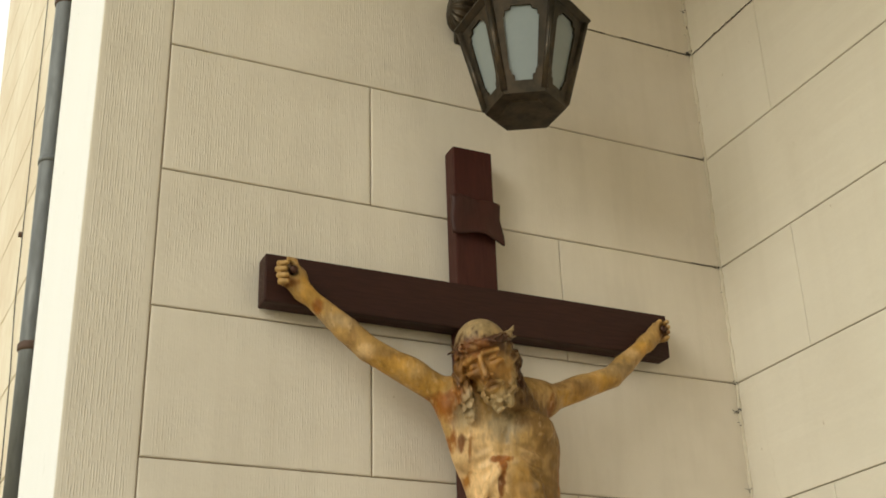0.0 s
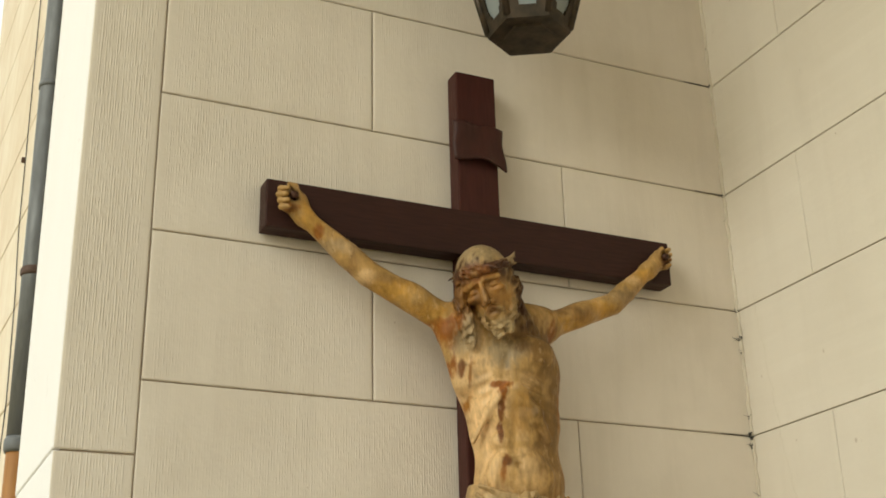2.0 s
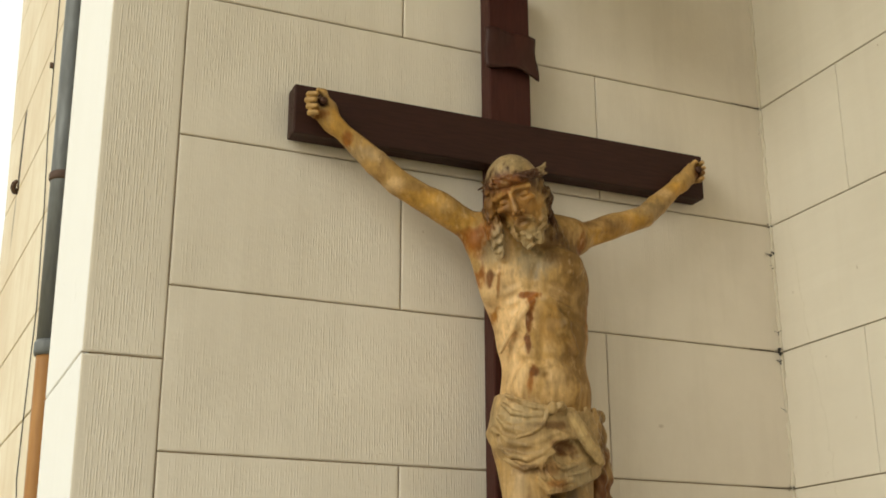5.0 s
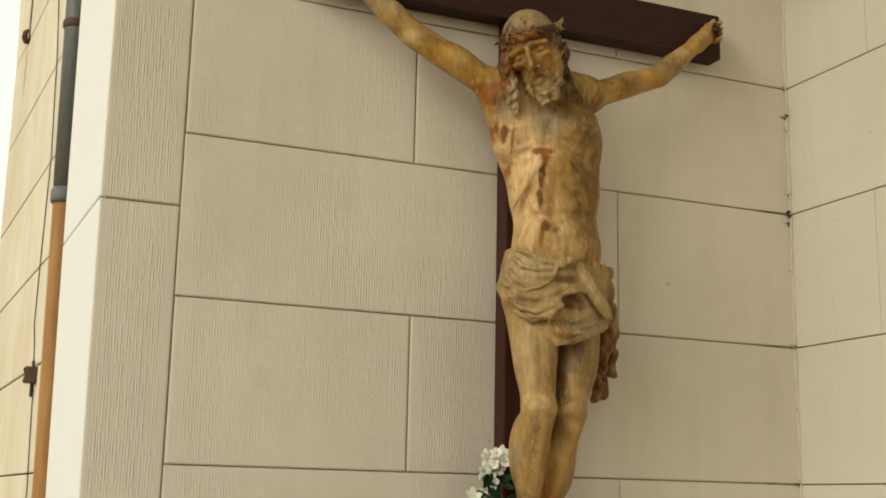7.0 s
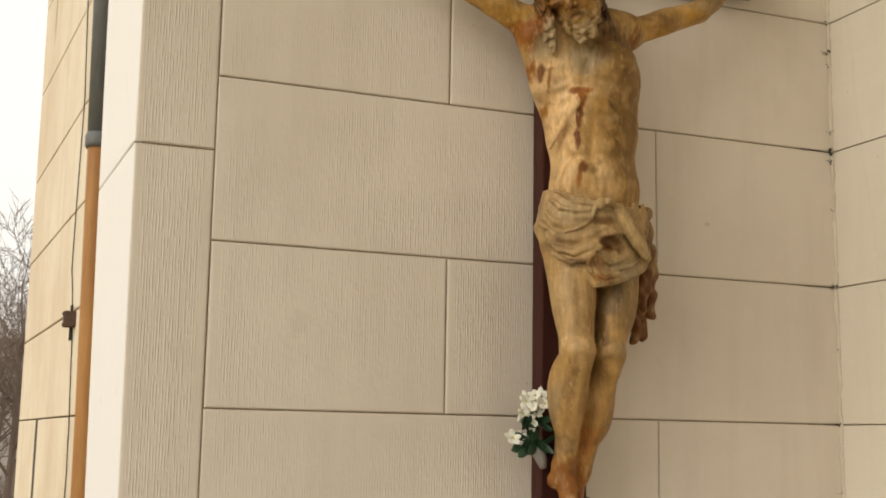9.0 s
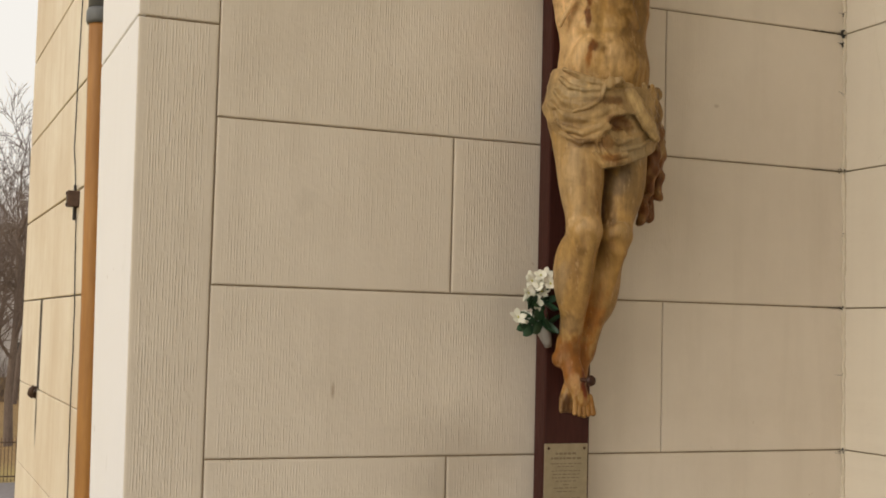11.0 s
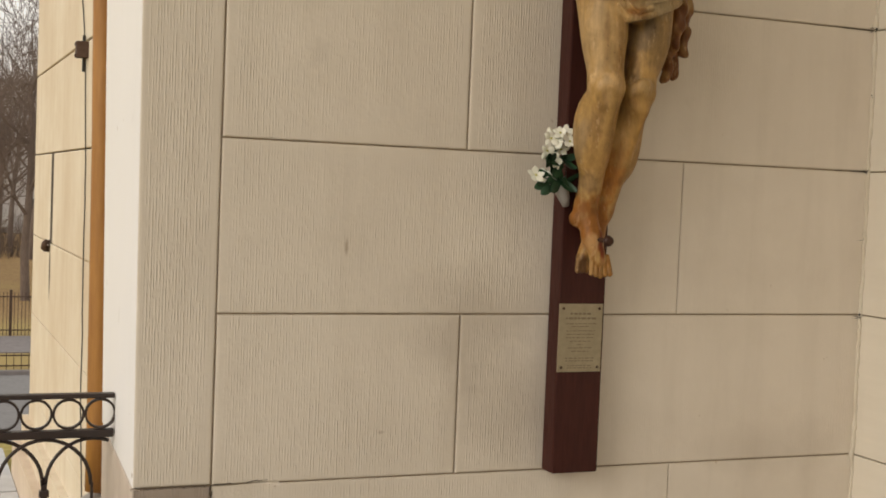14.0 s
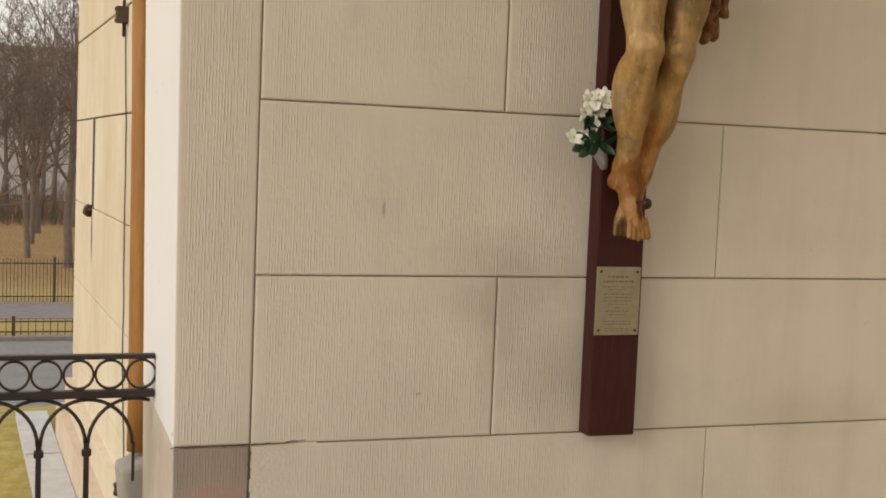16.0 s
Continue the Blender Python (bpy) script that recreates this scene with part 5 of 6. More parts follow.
# ---- wrought-iron railing against the wall's end ----
def railing():
    y = 0.44
    thing = root("railing", (EDGE, y, FLOOR), "black wrought-iron railing with rings and interlaced arches", "railing")
    inv = Matrix.Translation((-EDGE, -y, -FLOOR))
    def fin(name, bm, label="", smooth=False):
        bmesh.ops.transform(bm, matrix=inv, verts=bm.verts)
        return part(name, bm, mat_iron, thing, label, smooth)
    x0, x1 = -2.4, EDGE
    for z0, z1, nm in ((1.247, 1.262, "top_rail"), (1.126, 1.150, "middle_rail"), (0.40, 0.418, "bottom_rail")):
        bm = bmesh.new()
        box(bm, (x0, y - 0.016, z0), (x1, y + 0.016, z1), 0.003)
        fin(nm, bm)
    for i in range(23):
        bm = bmesh.new()
        c = Vector((-0.262 - 0.0938 * i - 0.002, y, 1.1985))
        n = 28
        sec = [(0.0405, -0.008), (0.0475, -0.008), (0.0475, 0.008), (0.0405, 0.008)]
        rg = [[bm.verts.new(c + Vector((r * math.cos(k * math.tau / n), d, r * math.sin(k * math.tau / n)))) for r, d in sec] for k in range(n)]
        for k in range(n):
            for j in range(4):
                bm.faces.new((rg[k][j], rg[(k + 1) % n][j], rg[(k + 1) % n][(j + 1) % 4], rg[k][(j + 1) % 4]))
        bmesh.ops.recalc_face_normals(bm, faces=bm.faces)
        fin("ring", bm)
    pitch = 0.1405
    for i in range(16):
        xp = -0.2835 - pitch * i
        bm = bmesh.new()
        box(bm, (xp - 0.0085, y - 0.006, 0.41), (xp + 0.0085, y + 0.006, 0.985), 0.002) if i else box(bm, (xp - 0.0045, y - 0.006, 0.86), (xp + 0.0045, y + 0.006, 0.985), 0.001)
        fin("bar", bm)
        if i:
            bm = bmesh.new()
            box(bm, (xp - 0.0145, y - 0.012, 0.945), (xp + 0.0145, y + 0.012, 0.967), 0.004)
            fin("collar", bm)
    for i in range(-1, 14):
        xa, xb = -0.2835 - pitch * i, -0.2835 - pitch * (i + 2)
        c, r = (xa + xb) / 2, pitch
        bm = bmesh.new()
        pts = []
        for k in range(19):
            t = math.pi * k / 18
            px_ = c + (r - 0.004) * math.cos(t)
            if px_ > EDGE - 0.002:
                continue
            pts.append((px_, y + (0.004 if i % 2 else -0.004), 0.98 + (r + 0.001) * math.sin(t)))
        tube(bm, pts, 0.0058, 8)
        fin("arch", bm, smooth=True)
    bm = bmesh.new()
    box(bm, (x0 - 0.03, y - 0.018, FLOOR), (x0, y + 0.018, 1.3), 0.004)
    fin("end_post", bm)
    bm = bmesh.new()
    box(bm, (-1.26, y - 0.012, FLOOR), (-1.236, y + 0.012, 0.405), 0.002)
    fin("foot", bm)
    return thing


railing()

# ---- downpipe, cables and fittings on the long wall ----
mat_zinc = painted("grey_zinc", (0.16, 0.165, 0.165), (0.10, 0.10, 0.10), 12, 0.5, (4, 4, 0.8), metal=0.25)
mat_orange = painted("orange_brown_pipe_paint", (0.43, 0.205, 0.048), (0.25, 0.105, 0.030), 8, 0.5, (4, 4, 0.6))
mat_rust = painted("rusty_brown", (0.105, 0.060, 0.042), (0.055, 0.035, 0.026), 40, 0.75)
mat_cable = painted("black_cable", (0.022, 0.020, 0.018), (0.04, 0.035, 0.03), 40, 0.6)
mat_stone = painted("grey_stone", (0.40, 0.37, 0.33), (0.28, 0.25, 0.22), 8, 0.9)


PIPE_LEAN = 0.016


def downpipe():
    x, y, r = -0.187, 1.2, 0.05
    thing = root("downpipe", (x, y, 0.6), "rain downpipe, grey zinc above and orange-brown below", "downpipe")
    inv = Matrix.Translation((-x, -y, -0.6))
    def fin(name, bm, mat, label=""):
        bmesh.ops.transform(bm, matrix=inv, verts=bm.verts)
        return part(name, bm, mat, thing, label, True)
    bm = bmesh.new()
    tube(bm, [(x - PIPE_LEAN * max(0.0, z - 1.5), y, z) for z in (3.06, 4.0, 5.5, 7.0, 8.9)], r, 20)
    fin("upper_pipe", bm, mat_zinc, "grey zinc upper pipe")
    bm = bmesh.new()
    tube(bm, [(x - PIPE_LEAN * max(0.0, z - 1.5), y, z) for z in (0.77, 1.0, 2.0, 3.0, 3.07)], r - 0.003, 20)
    fin("lower_pipe", bm, mat_orange, "orange-brown painted lower pipe")
    for z, h, m in ((3.075, 0.03, mat_zinc), (3.765, 0.018, mat_rust), (5.42, 0.018, mat_rust), (7.1, 0.018, mat_rust)):
        bm = bmesh.new()
        xc = x - PIPE_LEAN * max(0.0, z - 1.5)
        tube(bm, [(xc, y, z - h), (xc, y, z - h * 0.6), (xc, y, z + h * 0.6), (xc, y, z + h)], [r + 0.002, r + 0.007, r + 0.007, r + 0.002], 20)
        fin("collar", bm, m)
    for z in (4.6,):
        bm = bmesh.new()
        xc = x - PIPE_LEAN * max(0.0, z - 1.5)
        tube(bm, [(xc, y, z - 0.012), (xc, y, z + 0.012)], r + 0.004, 20)
        box(bm, (x, y - 0.012, z - 0.012), (x + 0.075, y + 0.012, z + 0.012), 0.002)
        fin("clamp", bm, mat_rust if z < 3 else mat_zinc)
    bm = bmesh.new()
    box(bm, (x - 0.078, y - 0.10, 0.05), (x + 0.07, y + 0.12, 0.775), 0.028)
    for v in bm.verts:
        n = noise.noise(v.co * 9.0) * 0.012
        v.co = v.co + Vector((n + 0.09 * max(0.0, 0.775 - v.co.z) * (v.co.x < x), n, n * 0.6 - 0.05 * (v.co.z > 0.5) * (v.co.x < x - 0.03)))
    fin("gully_stone", bm, mat_stone, "worn grey stone gully under the pipe")
    return thing


downpipe()


def on_long(y, z, d=0.02):
    u = (y - P0.y) / ALONG.y
    return Vector(ochre_face(u, z, d + 0.022))


def wall_cable():
    rnd = random.Random(4)
    thing = root("wall_cable", on_long(2.5, 3.0, 0.0), "thin black lightning cable clipped down the church wall", "cable")
    inv = Matrix.Translation(-thing.location)
    run = [(8.9, 3.3), (6.75, 3.06), (5.68, 2.90), (4.53, 2.73), (4.09, 2.56), (3.55, 2.44), (2.95, 2.50), (2.74, 2.50), (2.55, 2.41), (2.39, 2.33), (2.2, 2.31), (2.0, 2.26), (1.8, 2.25), (1.6, 2.235), (1.14, 2.215), (0.9, 2.20), (0.45, 2.06)]
    pts = []
    for (za, ya), (zb, yb) in zip(run, run[1:]):
        n = max(2, int((za - zb) / 0.09))
        for i in range(n):
            t = i / n
            pts.append(on_long(ya - 0.06 + (yb - ya) * t + rnd.uniform(-0.012, 0.012) * (za < 3), za + (zb - za) * t, 0.008))
    pts.append(on_long(2.0, 0.43, 0.012))
    bm = bmesh.new()
    tube(bm, pts, 0.0030, 6)
    bmesh.ops.transform(bm, matrix=inv, verts=bm.verts)
    part("cable", bm, mat_cable, thing, "", True)
    for z, y in ((5.0, 2.80),):
        bm = bmesh.new()
        o = on_long(y, z, 0.0)
        box(bm, o + Vector((-0.022, -0.015, -0.012)), o + Vector((0.0, 0.015, 0.012)), 0.003, inv)
        part("clip", bm, mat_rust, thing)
    return thing


wall_cable()


def junction_box(y, z, w):
    o = on_long(y, z, 0.0)
    thing = root("junction_box", o, "small rusty brown junction box on the church wall", "junction box", "boxes on the wall")
    bm = bmesh.new()
    box(bm, (-0.052, -w, -w), (0.004, w, w), 0.005)
    part("case", bm, mat_rust, thing)
    for sy in (-0.7, 0.7):
        for sz in (-0.7, 0.7):
            bm = bmesh.new()
            tube(bm, [(-0.051, w * sy * 0.7, w * sz), (-0.056, w * sy * 0.7, w * sz)], 0.006, 8)
            part("bolt", bm, mat_nail, thing)
    for dz in (-1, 1):
        bm = bmesh.new()
        tube(bm, [(-0.016, 0.01, dz * w * 0.9), (-0.016, 0.012, dz * (w + (0.06 if dz < 0 else 0.03)))], 0.007, 8)
        part("gland", bm, mat_cable, thing)
    return thing


junction_box(2.28, 2.488, 0.036)
junction_box(1.98, 0.41, 0.026)


def wall_hook(y, z):
    o = on_long(y, z, 0.0)
    thing = root("wall_hook", o, "small rusty iron hook on the church wall joint", "hook", "hooks on the wall")
    bm = bmesh.new()
    tube(bm, [(0.01, 0.01, -0.012), (-0.018, 0.005, -0.016), (-0.03, -0.03, -0.006), (-0.028, -0.06, 0.016), (-0.014, -0.055, 0.034)], [0.017, 0.019, 0.018, 0.016, 0.011], 10)
    part("hook", bm, mat_rust, thing, "", True)
    bm = bmesh.new()
    tube(bm, [(0.002, 0, 0), (-0.006, 0, 0)], 0.035, 14)
    part("rosette", bm, mat_rust, thing)
    return thing


wall_hook(3.69, 1.535)
wall_hook(4.0, 4.70)


def corner_dirt():
    """Specks of dirt and old webs in the inner corner and on a few joints."""
    rnd = random.Random(8)
    bm = bmesh.new()
    spots = [(5.02, 0.011), (4.5, 0.005), (4.0, 0.006), (3.515, 0.005), (3.40, 0.007), (3.35, 0.004), (3.10, 0.005), (3.03, 0.011), (2.99, 0.006), (2.54, 0.007), (2.05, 0.007), (2.81, 0.003), (2.31, 0.004), (1.55, 0.006), (1.82, 0.003), (5.25, 0.006), (5.12, 0.004), (3.9, 0.003)]
    for z, r in spots:
        for k in range(5):
            m = Matrix.Translation((CORNER - 0.004 - abs(rnd.gauss(0, r * 1.1)), -0.003 - abs(rnd.gauss(0, r * 0.6)), z + rnd.gauss(0, r * 0.8))) @ Matrix.Diagonal((1, 1, rnd.uniform(0.6, 1.6), 1))
            bmesh.ops.create_icosphere(bm, subdivisions=1, radius=r * rnd.uniform(0.25, 0.65), matrix=m)
        for k in range(3 if r > 0.005 else 1):
            a = Vector((CORNER - 0.004, -0.004, z + rnd.gauss(0, r)))
            b = Vector((CORNER - rnd.uniform(0.01, 0.04), -0.002, z + rnd.gauss(0, 0.006)))
            tube(bm, [a, a.lerp(b, 0.5) + Vector((0, -0.001, rnd.gauss(0, 0.003))), b], [0.0010, 0.0007, 0.0004], 4)
    return tagged(link("corner_dirt", bm, mat_cable), "black specks of dirt and web in the wall corner", "dirt", kind="stuff")


corner_dirt()


def corner_caulk():
    """An uneven bead of filler down the inner corner."""
    rnd = random.Random(21)
    pts, rad, z = [], [], 0.6
    while z < 5.9:
        pts.append((CORNER - 0.003 + rnd.gauss(0, 0.0015), -0.003 + rnd.gauss(0, 0.0015), z))
        rad.append(max(0.003, rnd.gauss(0.007, 0.0022)))
        z += rnd.uniform(0.012, 0.03)
    bm = bmesh.new()
    tube(bm, pts, rad, 7)
    return tagged(link("corner_filler", bm, mat_filler, smooth=True), "uneven bead of filler in the wall corner", "filler", kind="structure")


mat_filler = painted("old_filler", (0.66, 0.60, 0.49), (0.52, 0.45, 0.35), 14, 0.9, (1, 1, 0.8))
corner_caulk()


def hairline(pts, seed):
    """A thin wandering crack line in the render."""
    rnd = random.Random(seed)
    run = []
    for a, b in zip(pts, pts[1:]):
        a, b = Vector(a), Vector(b)
        for i in range(12):
            run.append(a.lerp(b, i / 12) + Vector((0, rnd.gauss(0, 0.004), rnd.gauss(0, 0.003))))
    bm = bmesh.new()
    tube(bm, run, [rnd.uniform(0.0004, 0.0010) for _ in run], 5)
    return tagged(link("hairline_crack", bm, mat_filler), "thin brown crack down the cream wall beside its corner", "crack", kind="structure")


hairline([(CORNER, -0.10, 3.55), (CORNER, -0.13, 3.25), (CORNER, -0.15, 3.05), (CORNER, -0.20, 2.75), (CORNER, -0.22, 2.45), (CORNER, -0.20, 2.1)], 3)


def open_cracks():
    """Dark broken mortar: along the topmost joint, down the inner corner and round the plinth."""
    rnd = random.Random(31)
    bm = bmesh.new()

    def run(a, b, n, r0, r1, keep, jit):
        a, b = Vector(a), Vector(b)
        pts = [a.lerp(b, i / n) + Vector((rnd.gauss(0, jit), rnd.gauss(0, 0.0006), rnd.gauss(0, jit))) for i in range(n + 1)]
        i = 0
        while i < n:
            k = rnd.randint(2, 5)
            seg = pts[i:i + k + 1]
            if rnd.random() < keep and len(seg) > 1:
                tube(bm, seg, [rnd.uniform(r0, r1) for _ in seg], 5)
            i += k
    top = LEVEL[10]
    run((CORNER - 0.001, -0.01, top), (CORNER - 0.001, -0.62, top + 0.002), 40, 0.0016, 0.0036, 0.8, 0.0012)
    run((1.68, -0.001, top), (2.235, -0.001, top), 36, 0.0010, 0.0024, 0.95, 0.0010)
    run((CORNER - 0.004, -0.004, 5.03), (CORNER - 0.004, -0.004, 5.9), 60, 0.0010, 0.0030, 0.55, 0.0018)
    run((CORNER - 0.004, -0.004, 4.02), (CORNER - 0.004, -0.004, 4.98), 60, 0.0006, 0.0016, 0.35, 0.0016)
    for k in (4, 5, 6, 8, 9):
        run((2.10, -0.001, LEVEL[k]), (2.235, -0.001, LEVEL[k]), 10, 0.0008, 0.0020, 0.8, 0.0010)
    base = LEVEL[2]
    run((EDGE, -0.001, base + 0.001), (-0.004, -0.001, base + 0.001), 30, 0.0007, 0.0019, 0.85, 0.0016)
    run((-0.001, -0.001, 0.84), (-0.001, -0.001, base), 26, 0.0008, 0.0020, 0.85, 0.0018)
    run((0.0, -0.001, base + 0.002), (0.16, -0.001, base + 0.010), 14, 0.0006, 0.0014, 0.7, 0.0016)
    return tagged(link("open_crack", bm, mat_joint_dark), "dark broken mortar in the joints and the wall corner", "crack", kind="structure")


open_cracks()


def rough_patch():
    """Coarse repaired render on the wall's foot beside the grey plinth."""
    bm = bmesh.new()
    nu, nv = 70, 130
    grid = []
    for i in range(nu + 1):
        col = []
        for j in range(nv + 1):
            u, v = i / nu, j / nv
            x, z = 0.004 + 0.19 * u + 0.03 * noise.noise(Vector((0, v * 9, 3))) * u, 0.62 + (LEVEL[2] - 0.004 + 0.008 * u - 0.62) * v
            edge = min(1.0, (1 - u) * 1.6) * min(1.0, v * 5)
            lump = 0.5 + 0.4 * noise.noise(Vector((x * 120, 1.3, z * 90))) + 0.5 * noise.noise(Vector((x * 290, 5.1, z * 230)))
            col.append(bm.verts.new((x, 0.0035 - edge * (0.0040 + 0.0026 * lump), z)))
        grid.append(col)
    for a, b in zip(grid, grid[1:]):
        for j in range(nv):
            bm.faces.new((a[j], b[j], b[j + 1], a[j + 1]))
    return tagged(link("render_patch", bm, mat_pier, smooth=True), "coarse cream render patch beside the grey plinth", "wall", kind="structure")


rough_patch()


# ---- beyond the lawn: fences, bare trees, a block of flats ----
mat_fence = painted("dark_fence_iron", (0.055, 0.034, 0.024), (0.095, 0.05, 0.03), 20, 0.6)


def lawn_fence(y, h, step, bar, x0, x1, label):
    thing = root("iron_fence", (0, y, LOW), label, "fence", "fences by the footpath")
    for z in ((0.08, h - 0.06) if h < 0.7 else (0.14, h - 0.12)):
        bm = bmesh.new()
        box(bm, (x0, -0.015, z - 0.014), (x1, 0.015, z + 0.014))
        part("rail", bm, mat_fence, thing)
    bm = bmesh.new()
    box(bm, (-bar, -bar, 0.0), (bar, bar, h), bar * 0.3)
    first = part("bar", bm, mat_fence, thing)
    first.location = (x0, 0, 0)
    bm = bmesh.new()
    box(bm, (-0.035, -0.035, -0.05), (0.035, 0.035, h + 0.06), 0.008)
    post = part("post", bm, mat_fence, thing)
    post.location = (x0, 0, 0)
    n = int((x1 - x0) / step)
    for i in range(1, n + 1):
        if i % 17 == 9:
            ob = new("post", post.data)
        else:
            ob = new("bar", first.data)
        ob.parent = thing
        ob.location = (x0 + i * step, 0, 0)
    return thing


lawn_fence(23.9, 0.36, 0.15, 0.008, -7.0, 9.0, "low dark iron lawn fence beside the pavement")
lawn_fence(29.75, 1.12, 0.09, 0.0075, -8.0, 11.0, "dark iron bar fence in front of the wood")

mat_bark = painted("grey_brown_bark", (0.19, 0.143, 0.115), (0.09, 0.066, 0.053), 9, 0.9, (3, 3, 0.6))


def bare_tree(at, height, r, seed, lean=0.0, dense=5):
    """A leafless tree: tapered trunk, limbs and many twigs."""
    rnd = random.Random(seed)
    verts, faces = [], []
    trunk_v, trunk_f = [], []
    def limb(vs, fs, pts, radii, sides):
        base = len(vs)
        for i, p in enumerate(pts):
            d = (pts[min(i + 1, len(pts) - 1)] - pts[max(i - 1, 0)]).normalized()
            s = d.orthogonal().normalized()
            t = d.cross(s)
            for k in range(sides):
                a = k * math.tau / sides
                vs.append(tuple(p + (s * math.cos(a) + t * math.sin(a)) * radii[i]))
        for i in range(len(pts) - 1):
            for k in range(sides):
                a, b = base + i * sides + k, base + i * sides + (k + 1) % sides
                fs.append((a, b, b + sides, a + sides))
    def grow(p, d, length, rad, level):
        n = 4 if level < 3 else 3
        pts, radii = [p], [rad]
        for i in range(n):
            d = (d + Vector((rnd.gauss(0, 0.16), rnd.gauss(0, 0.16), rnd.gauss(0.05, 0.12))) * (0.3 if level == 0 else 1.0)).normalized()
            p = p + d * (length / n)
            pts.append(p)
            radii.append(rad * (1 - 0.62 * (i + 1) / n))
        limb(trunk_v if level == 0 else verts, trunk_f if level == 0 else faces, pts, radii, 10 if level == 0 else (5 if level < 3 else 3))
        if level >= 4:
            return
        kids = (dense + 4, dense + 1, dense - 1, 3)[level]
        for k in range(kids):
            t = rnd.uniform(0.28 if level == 0 else 0.2, 1.0)
            i = min(int(t * n), n - 1)
            q = pts[i].lerp(pts[i + 1], t * n - i)
            a = rnd.uniform(0, math.tau)
            s = d.orthogonal().normalized()
            out = s * math.cos(a) + d.cross(s) * math.sin(a)
            nd = (d * rnd.uniform(0.5, 1.1) + out * rnd.uniform(0.6, 1.1) + Vector((0, 0, 0.25))).normalized()
            grow(q, nd, length * rnd.uniform(0.42, 0.62), max(0.012, radii[i] * rnd.uniform(0.42, 0.62)), level + 1)
    grow(Vector((0, 0, -0.1)), Vector((lean, 0, 1)).normalized(), height * 0.62, r, 0)
    thing = root("bare_tree", at, "leafless grey-brown tree with many fine twigs", "tree", "bare trees on the lawn")
    for nm, v, f in (("trunk", trunk_v, trunk_f), ("crown", verts, faces)):
        me = bpy.data.meshes.new(nm)
        me.from_pydata(v, [], f)
        me.materials.append(mat_bark)
        ob = new(nm, me)
        ob.parent = thing
    return thing


for n, (x, y, h, r, ln) in enumerate(((-0.02, 42.5, 11.0, 0.11, 0.03), (1.22, 39.1, 11.5, 0.16, -0.01), (0.47, 55.3, 12.0, 0.24, -0.02), (2.3, 60.0, 12.5, 0.16, 0.0),
                                       (3.4, 47.0, 12.0, 0.13, -0.07), (-3.0, 44.0, 11.5, 0.13, 0.08), (0.9, 66.0, 13.5, 0.15, 0.02), (-2.0, 36.0, 9.5, 0.11, 0.10), (0.2, 49.0, 11.5, 0.11, 0.05), (1.7, 70.0, 14.0, 0.16, -0.03), (-0.9, 73.0, 14.0, 0.15, 0.04), (3.0, 75.0, 14.5, 0.15, -0.02))):
    bare_tree((x, y, LOW), h, r, 40 + n, ln, 5 if y < 50 else 4)


def thicket():
    """Leafless undergrowth along the far edge of the lawn."""
    rnd = random.Random(77)
    verts, faces = [], []
    for _ in range(1700):
        p = Vector((rnd.uniform(-5, 7), rnd.uniform(60, 69), LOW))
        d = Vector((rnd.gauss(0, 0.35), rnd.gauss(0, 0.35), 1)).normalized()
        h, r = rnd.uniform(0.8, 3.2), rnd.uniform(0.006, 0.016)
        q = p + d * h * 0.5
        e = q + (d + Vector((rnd.gauss(0, 0.3), rnd.gauss(0, 0.3), 0))).normalized() * h * 0.5
        base = len(verts)
        for c, w in ((p, r), (q, r * 0.7), (e, r * 0.25)):
            for k in range(3):
                verts.append((c.x + w * math.cos(k * 2.094), c.y + w * math.sin(k * 2.094), c.z))
        for i in (0, 3):
            for k in range(3):
                faces.append((base + i + k, base + i + (k + 1) % 3, base + i + 3 + (k + 1) % 3, base + i + 3 + k))
    me = bpy.data.meshes.new("undergrowth")
    me.from_pydata(verts, [], faces)
    me.materials.append(mat_bark)
    return tagged(new("undergrowth", me), "leafless brown undergrowth at the edge of the lawn", "undergrowth", kind="stuff")


thicket()

mat_flats = painted("pale_flats_plaster", (0.56, 0.53, 0.51), (0.44, 0.41, 0.40), 3, 0.9)
mat_flats_roof = painted("dark_roof_felt", (0.30, 0.28, 0.27), (0.22, 0.20, 0.19), 5, 0.9)
mat_slab_edge = painted("white_balcony_edge", (0.55, 0.54, 0.51), (0.42, 0.40, 0.38), 5, 0.8)
mat_dark_pane = painted("dark_window_pane", (0.045, 0.05, 0.055), (0.03, 0.032, 0.035), 2, 0.15)
mat_white = painted("white_frame", (0.6, 0.6, 0.58), (0.5, 0.5, 0.48), 10, 0.6)


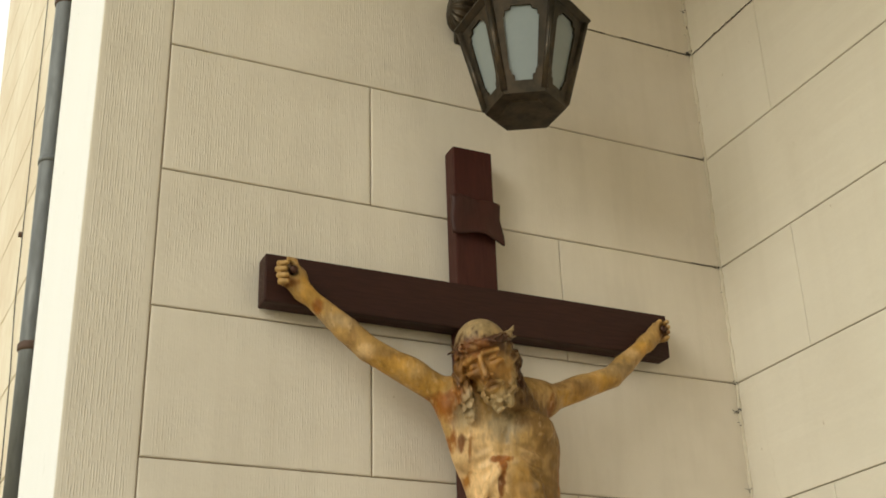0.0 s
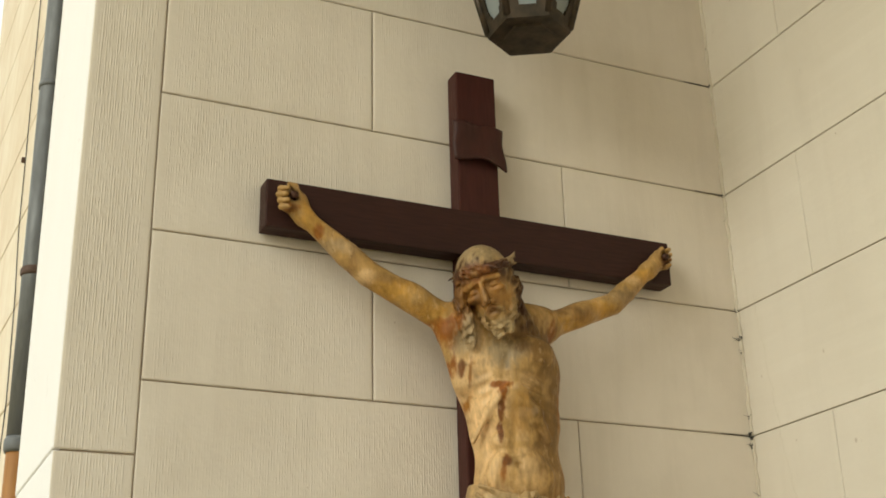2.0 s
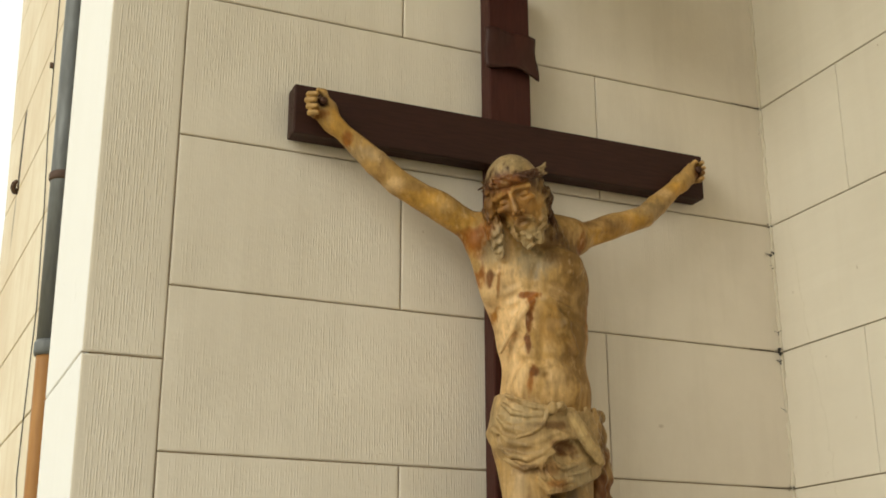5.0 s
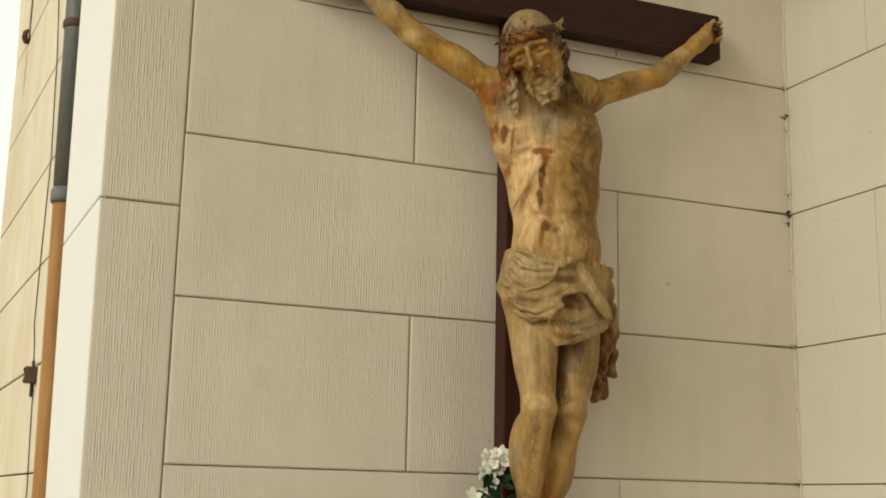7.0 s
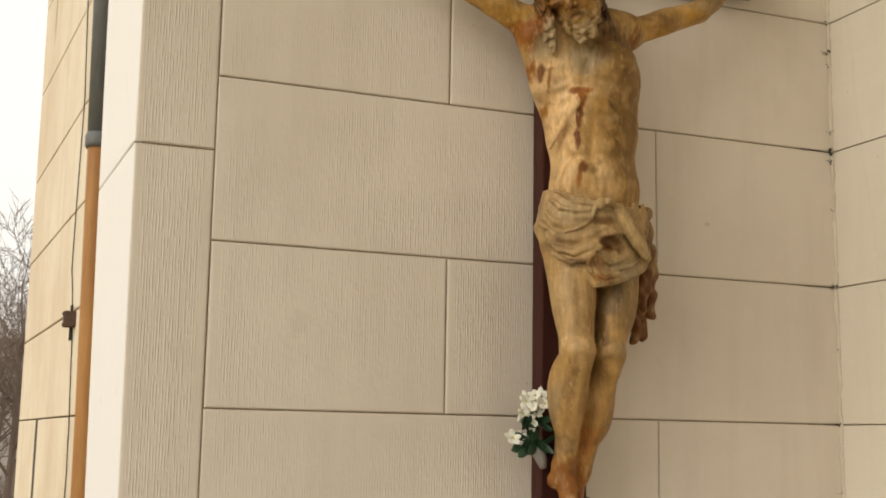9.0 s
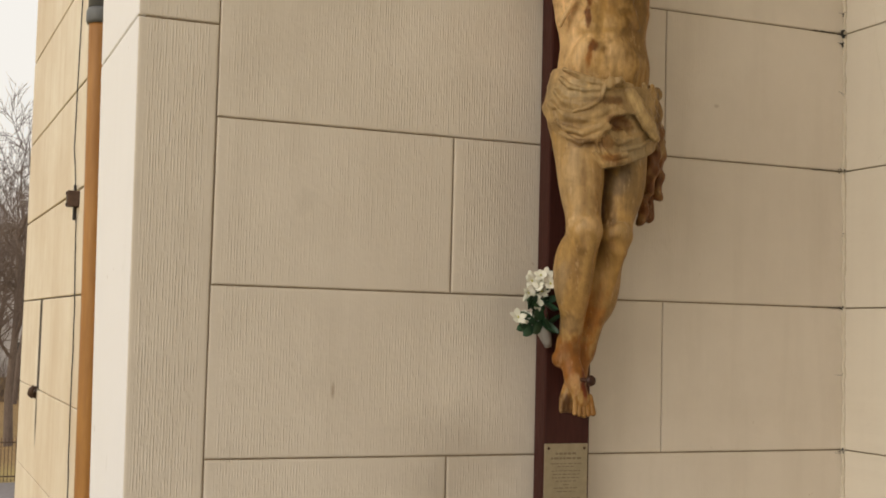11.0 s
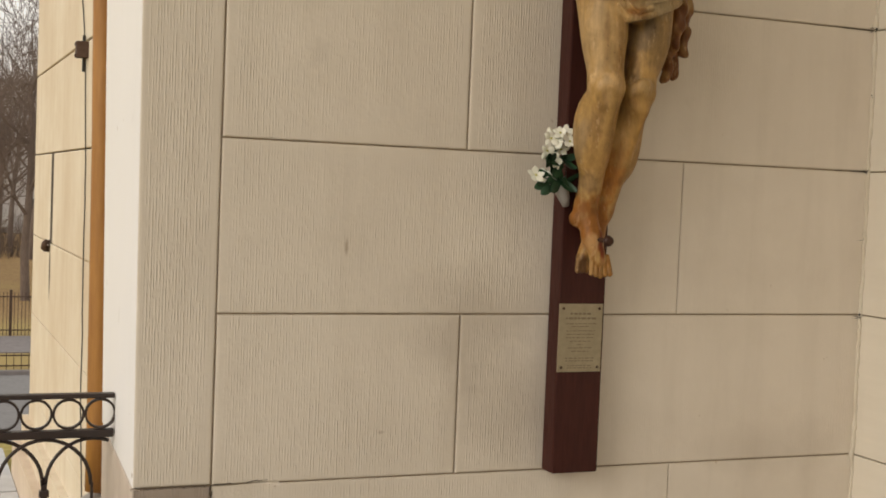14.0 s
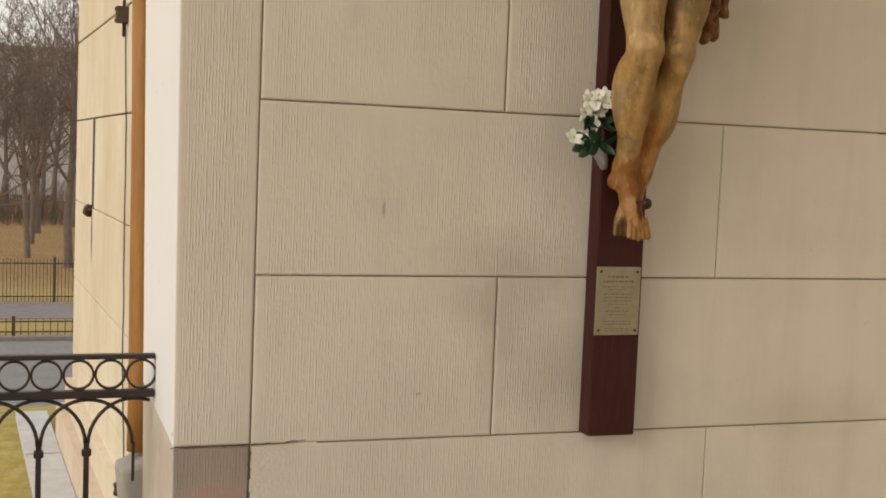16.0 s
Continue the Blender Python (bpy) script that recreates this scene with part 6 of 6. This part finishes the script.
def flats():
    o = Vector((0, 80.0, -1.9))
    thing = root("apartment_building", o, "pale grey apartment block seen through bare trees", "building")
    bm = bmesh.new()
    box(bm, (-14, 0, 0), (16, 11, 9.6))
    part("wall", bm, mat_flats, thing)
    bm = bmesh.new()
    box(bm, (-14.3, -0.3, 9.604), (16.3, 11.3, 9.95), 0.05)
    part("roof", bm, mat_flats_roof, thing)
    for floor in range(3):
        for i in range(9):
            x, z = -12.2 + 3.2 * i, 1.0 + 2.75 * floor
            if i % 3 == 1:
                bm = bmesh.new()
                box(bm, (x - 1.3, -1.1, z - 0.5), (x + 1.3, -0.004, z - 0.35))
                box(bm, (x - 1.3, -1.1, z - 0.349), (x + 1.3, -1.03, z + 0.55))
                part("balcony", bm, mat_slab_edge, thing)
            bm = bmesh.new()
            box(bm, (x - 0.8, -0.06, z), (x + 0.8, -0.003, z + 0.09))
            box(bm, (x - 0.8, -0.06, z + 1.36), (x + 0.8, -0.003, z + 1.45))
            for q in (-0.8, -0.04, 0.71):
                box(bm, (x + q, -0.06, z + 0.0905), (x + q + 0.09, -0.003, z + 1.3595))
            w = part("window", bm, mat_white, thing)
            for q in (-0.705, 0.055):
                bm = bmesh.new()
                box(bm, (x + q, -0.03, z + 0.095), (x + q + 0.65, -0.004, z + 1.355))
                part("pane", bm, mat_dark_pane, w)
    return thing


flats()


# ---- blocks of the front wall, joints alternate by half a block ----
M_AT, R_AT = 0.740, 1.498
for k in range(1, len(LEVEL) - 1):
    z0, z1 = LEVEL[k], LEVEL[k + 1]
    joint = M_AT if k % 2 == 0 else R_AT
    for a, b in ((0.0, joint), (joint, CORNER + 0.012)):
        block("block", ((a, z0), (b, z0), (b, z1), (a, z1)), front_face, wall_front, mat_wall, 0.0024, 0.022, 0.0054, 1.0 if joint == M_AT else 0.55)
block("block", ((0.0, FLOOR), (CORNER, FLOOR), (CORNER, LEVEL[1]), (0.0, LEVEL[1])), front_face, wall_front, mat_wall)
block("corner_block", ((EDGE + lean(LEVEL[2]), LEVEL[2]), (0.0, LEVEL[2]), (0.0, 2.803), (EDGE + lean(2.803), 2.803)), front_face, wall_front, mat_pier)
block("corner_block", ((EDGE + lean(2.803), 2.803), (0.0, 2.803), (0.0, EAVES), (EDGE + lean(EAVES), EAVES)), front_face, wall_front, mat_pier)
block("plinth_block", ((EDGE + lean(FLOOR), FLOOR), (0.0, FLOOR), (0.0, LEVEL[2]), (EDGE + lean(LEVEL[2]), LEVEL[2])), front_face, wall_front, mat_plinth)
# end faces have a paler base colour than the pier's front
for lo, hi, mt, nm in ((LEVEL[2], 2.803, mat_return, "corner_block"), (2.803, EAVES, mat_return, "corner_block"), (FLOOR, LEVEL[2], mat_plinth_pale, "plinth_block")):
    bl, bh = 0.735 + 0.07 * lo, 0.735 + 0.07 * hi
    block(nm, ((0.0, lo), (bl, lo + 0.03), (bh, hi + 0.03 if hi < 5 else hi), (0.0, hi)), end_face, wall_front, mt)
for k in range(1, len(LEVEL) - 1):
    cuts = [0.012, -0.432, -1.932, -3.2] if k % 2 else [0.012, -1.182, -2.682, -3.2]
    for a, b in zip(cuts, cuts[1:]):
        block("block", ((b, LEVEL[k]), (a, LEVEL[k]), (a, LEVEL[k + 1]), (b, LEVEL[k + 1])), side_face, wall_side, mat_side, 0.0022, 0.022, 0.003, 0.6)
block("block", ((-3.2, FLOOR), (0.0, FLOOR), (0.0, LEVEL[1]), (-3.2, LEVEL[1])), side_face, wall_side, mat_side)

# ---- blocks of the long side wall: the upper courses are a little taller ----
def course(u, z):
    up = max(0.0, z - 3.3)
    return z + 0.075 * up + 0.06 * (u - 1.1) * min(1.0, up / 1.2)


def long_block(u0, u1, z0, z1):
    a, b = (u1, u1) if u1 else (reach(z0), reach(z1))
    block("block", ((u0, course(u0, z0)), (a, course(a, z0)), (b, course(b, z1)), (u0, course(u0, z1))), ochre_face, wall_long, mat_ochre, 0.0025 if z0 < 2.0 else 0.0055, 0.022, 0.005)


# a near-black strip fills the gap, giving its inner shade as colour
def open_joint(u0, u1, z0, z1):
    part("open_joint", ochre_bm(u0, u1, 0.005, 0.0195, course(u0, z0) + 0.004, course(u0, z1) - 0.004), mat_joint_dark, wall_long)


GAPS = {3: (2.36, 2.49), 9: (2.78, 2.90)}
for k in range(1, len(LEVEL) - 1):
    lo, hi = LEVEL[k], LEVEL[k + 1]
    if k in GAPS:
        g0, g1 = GAPS[k]
        long_block(-0.2, g0, lo, hi)
        long_block(g1, None, lo, hi)
        open_joint(g0, g1, lo, hi)
    else:
        long_block(-0.2, None, lo, hi)
for k in range(6):
    long_block(-0.2, None, 6.0 + 0.5 * k, 6.5 + 0.5 * k)
long_block(-0.2, None, -0.2, LEVEL[1])
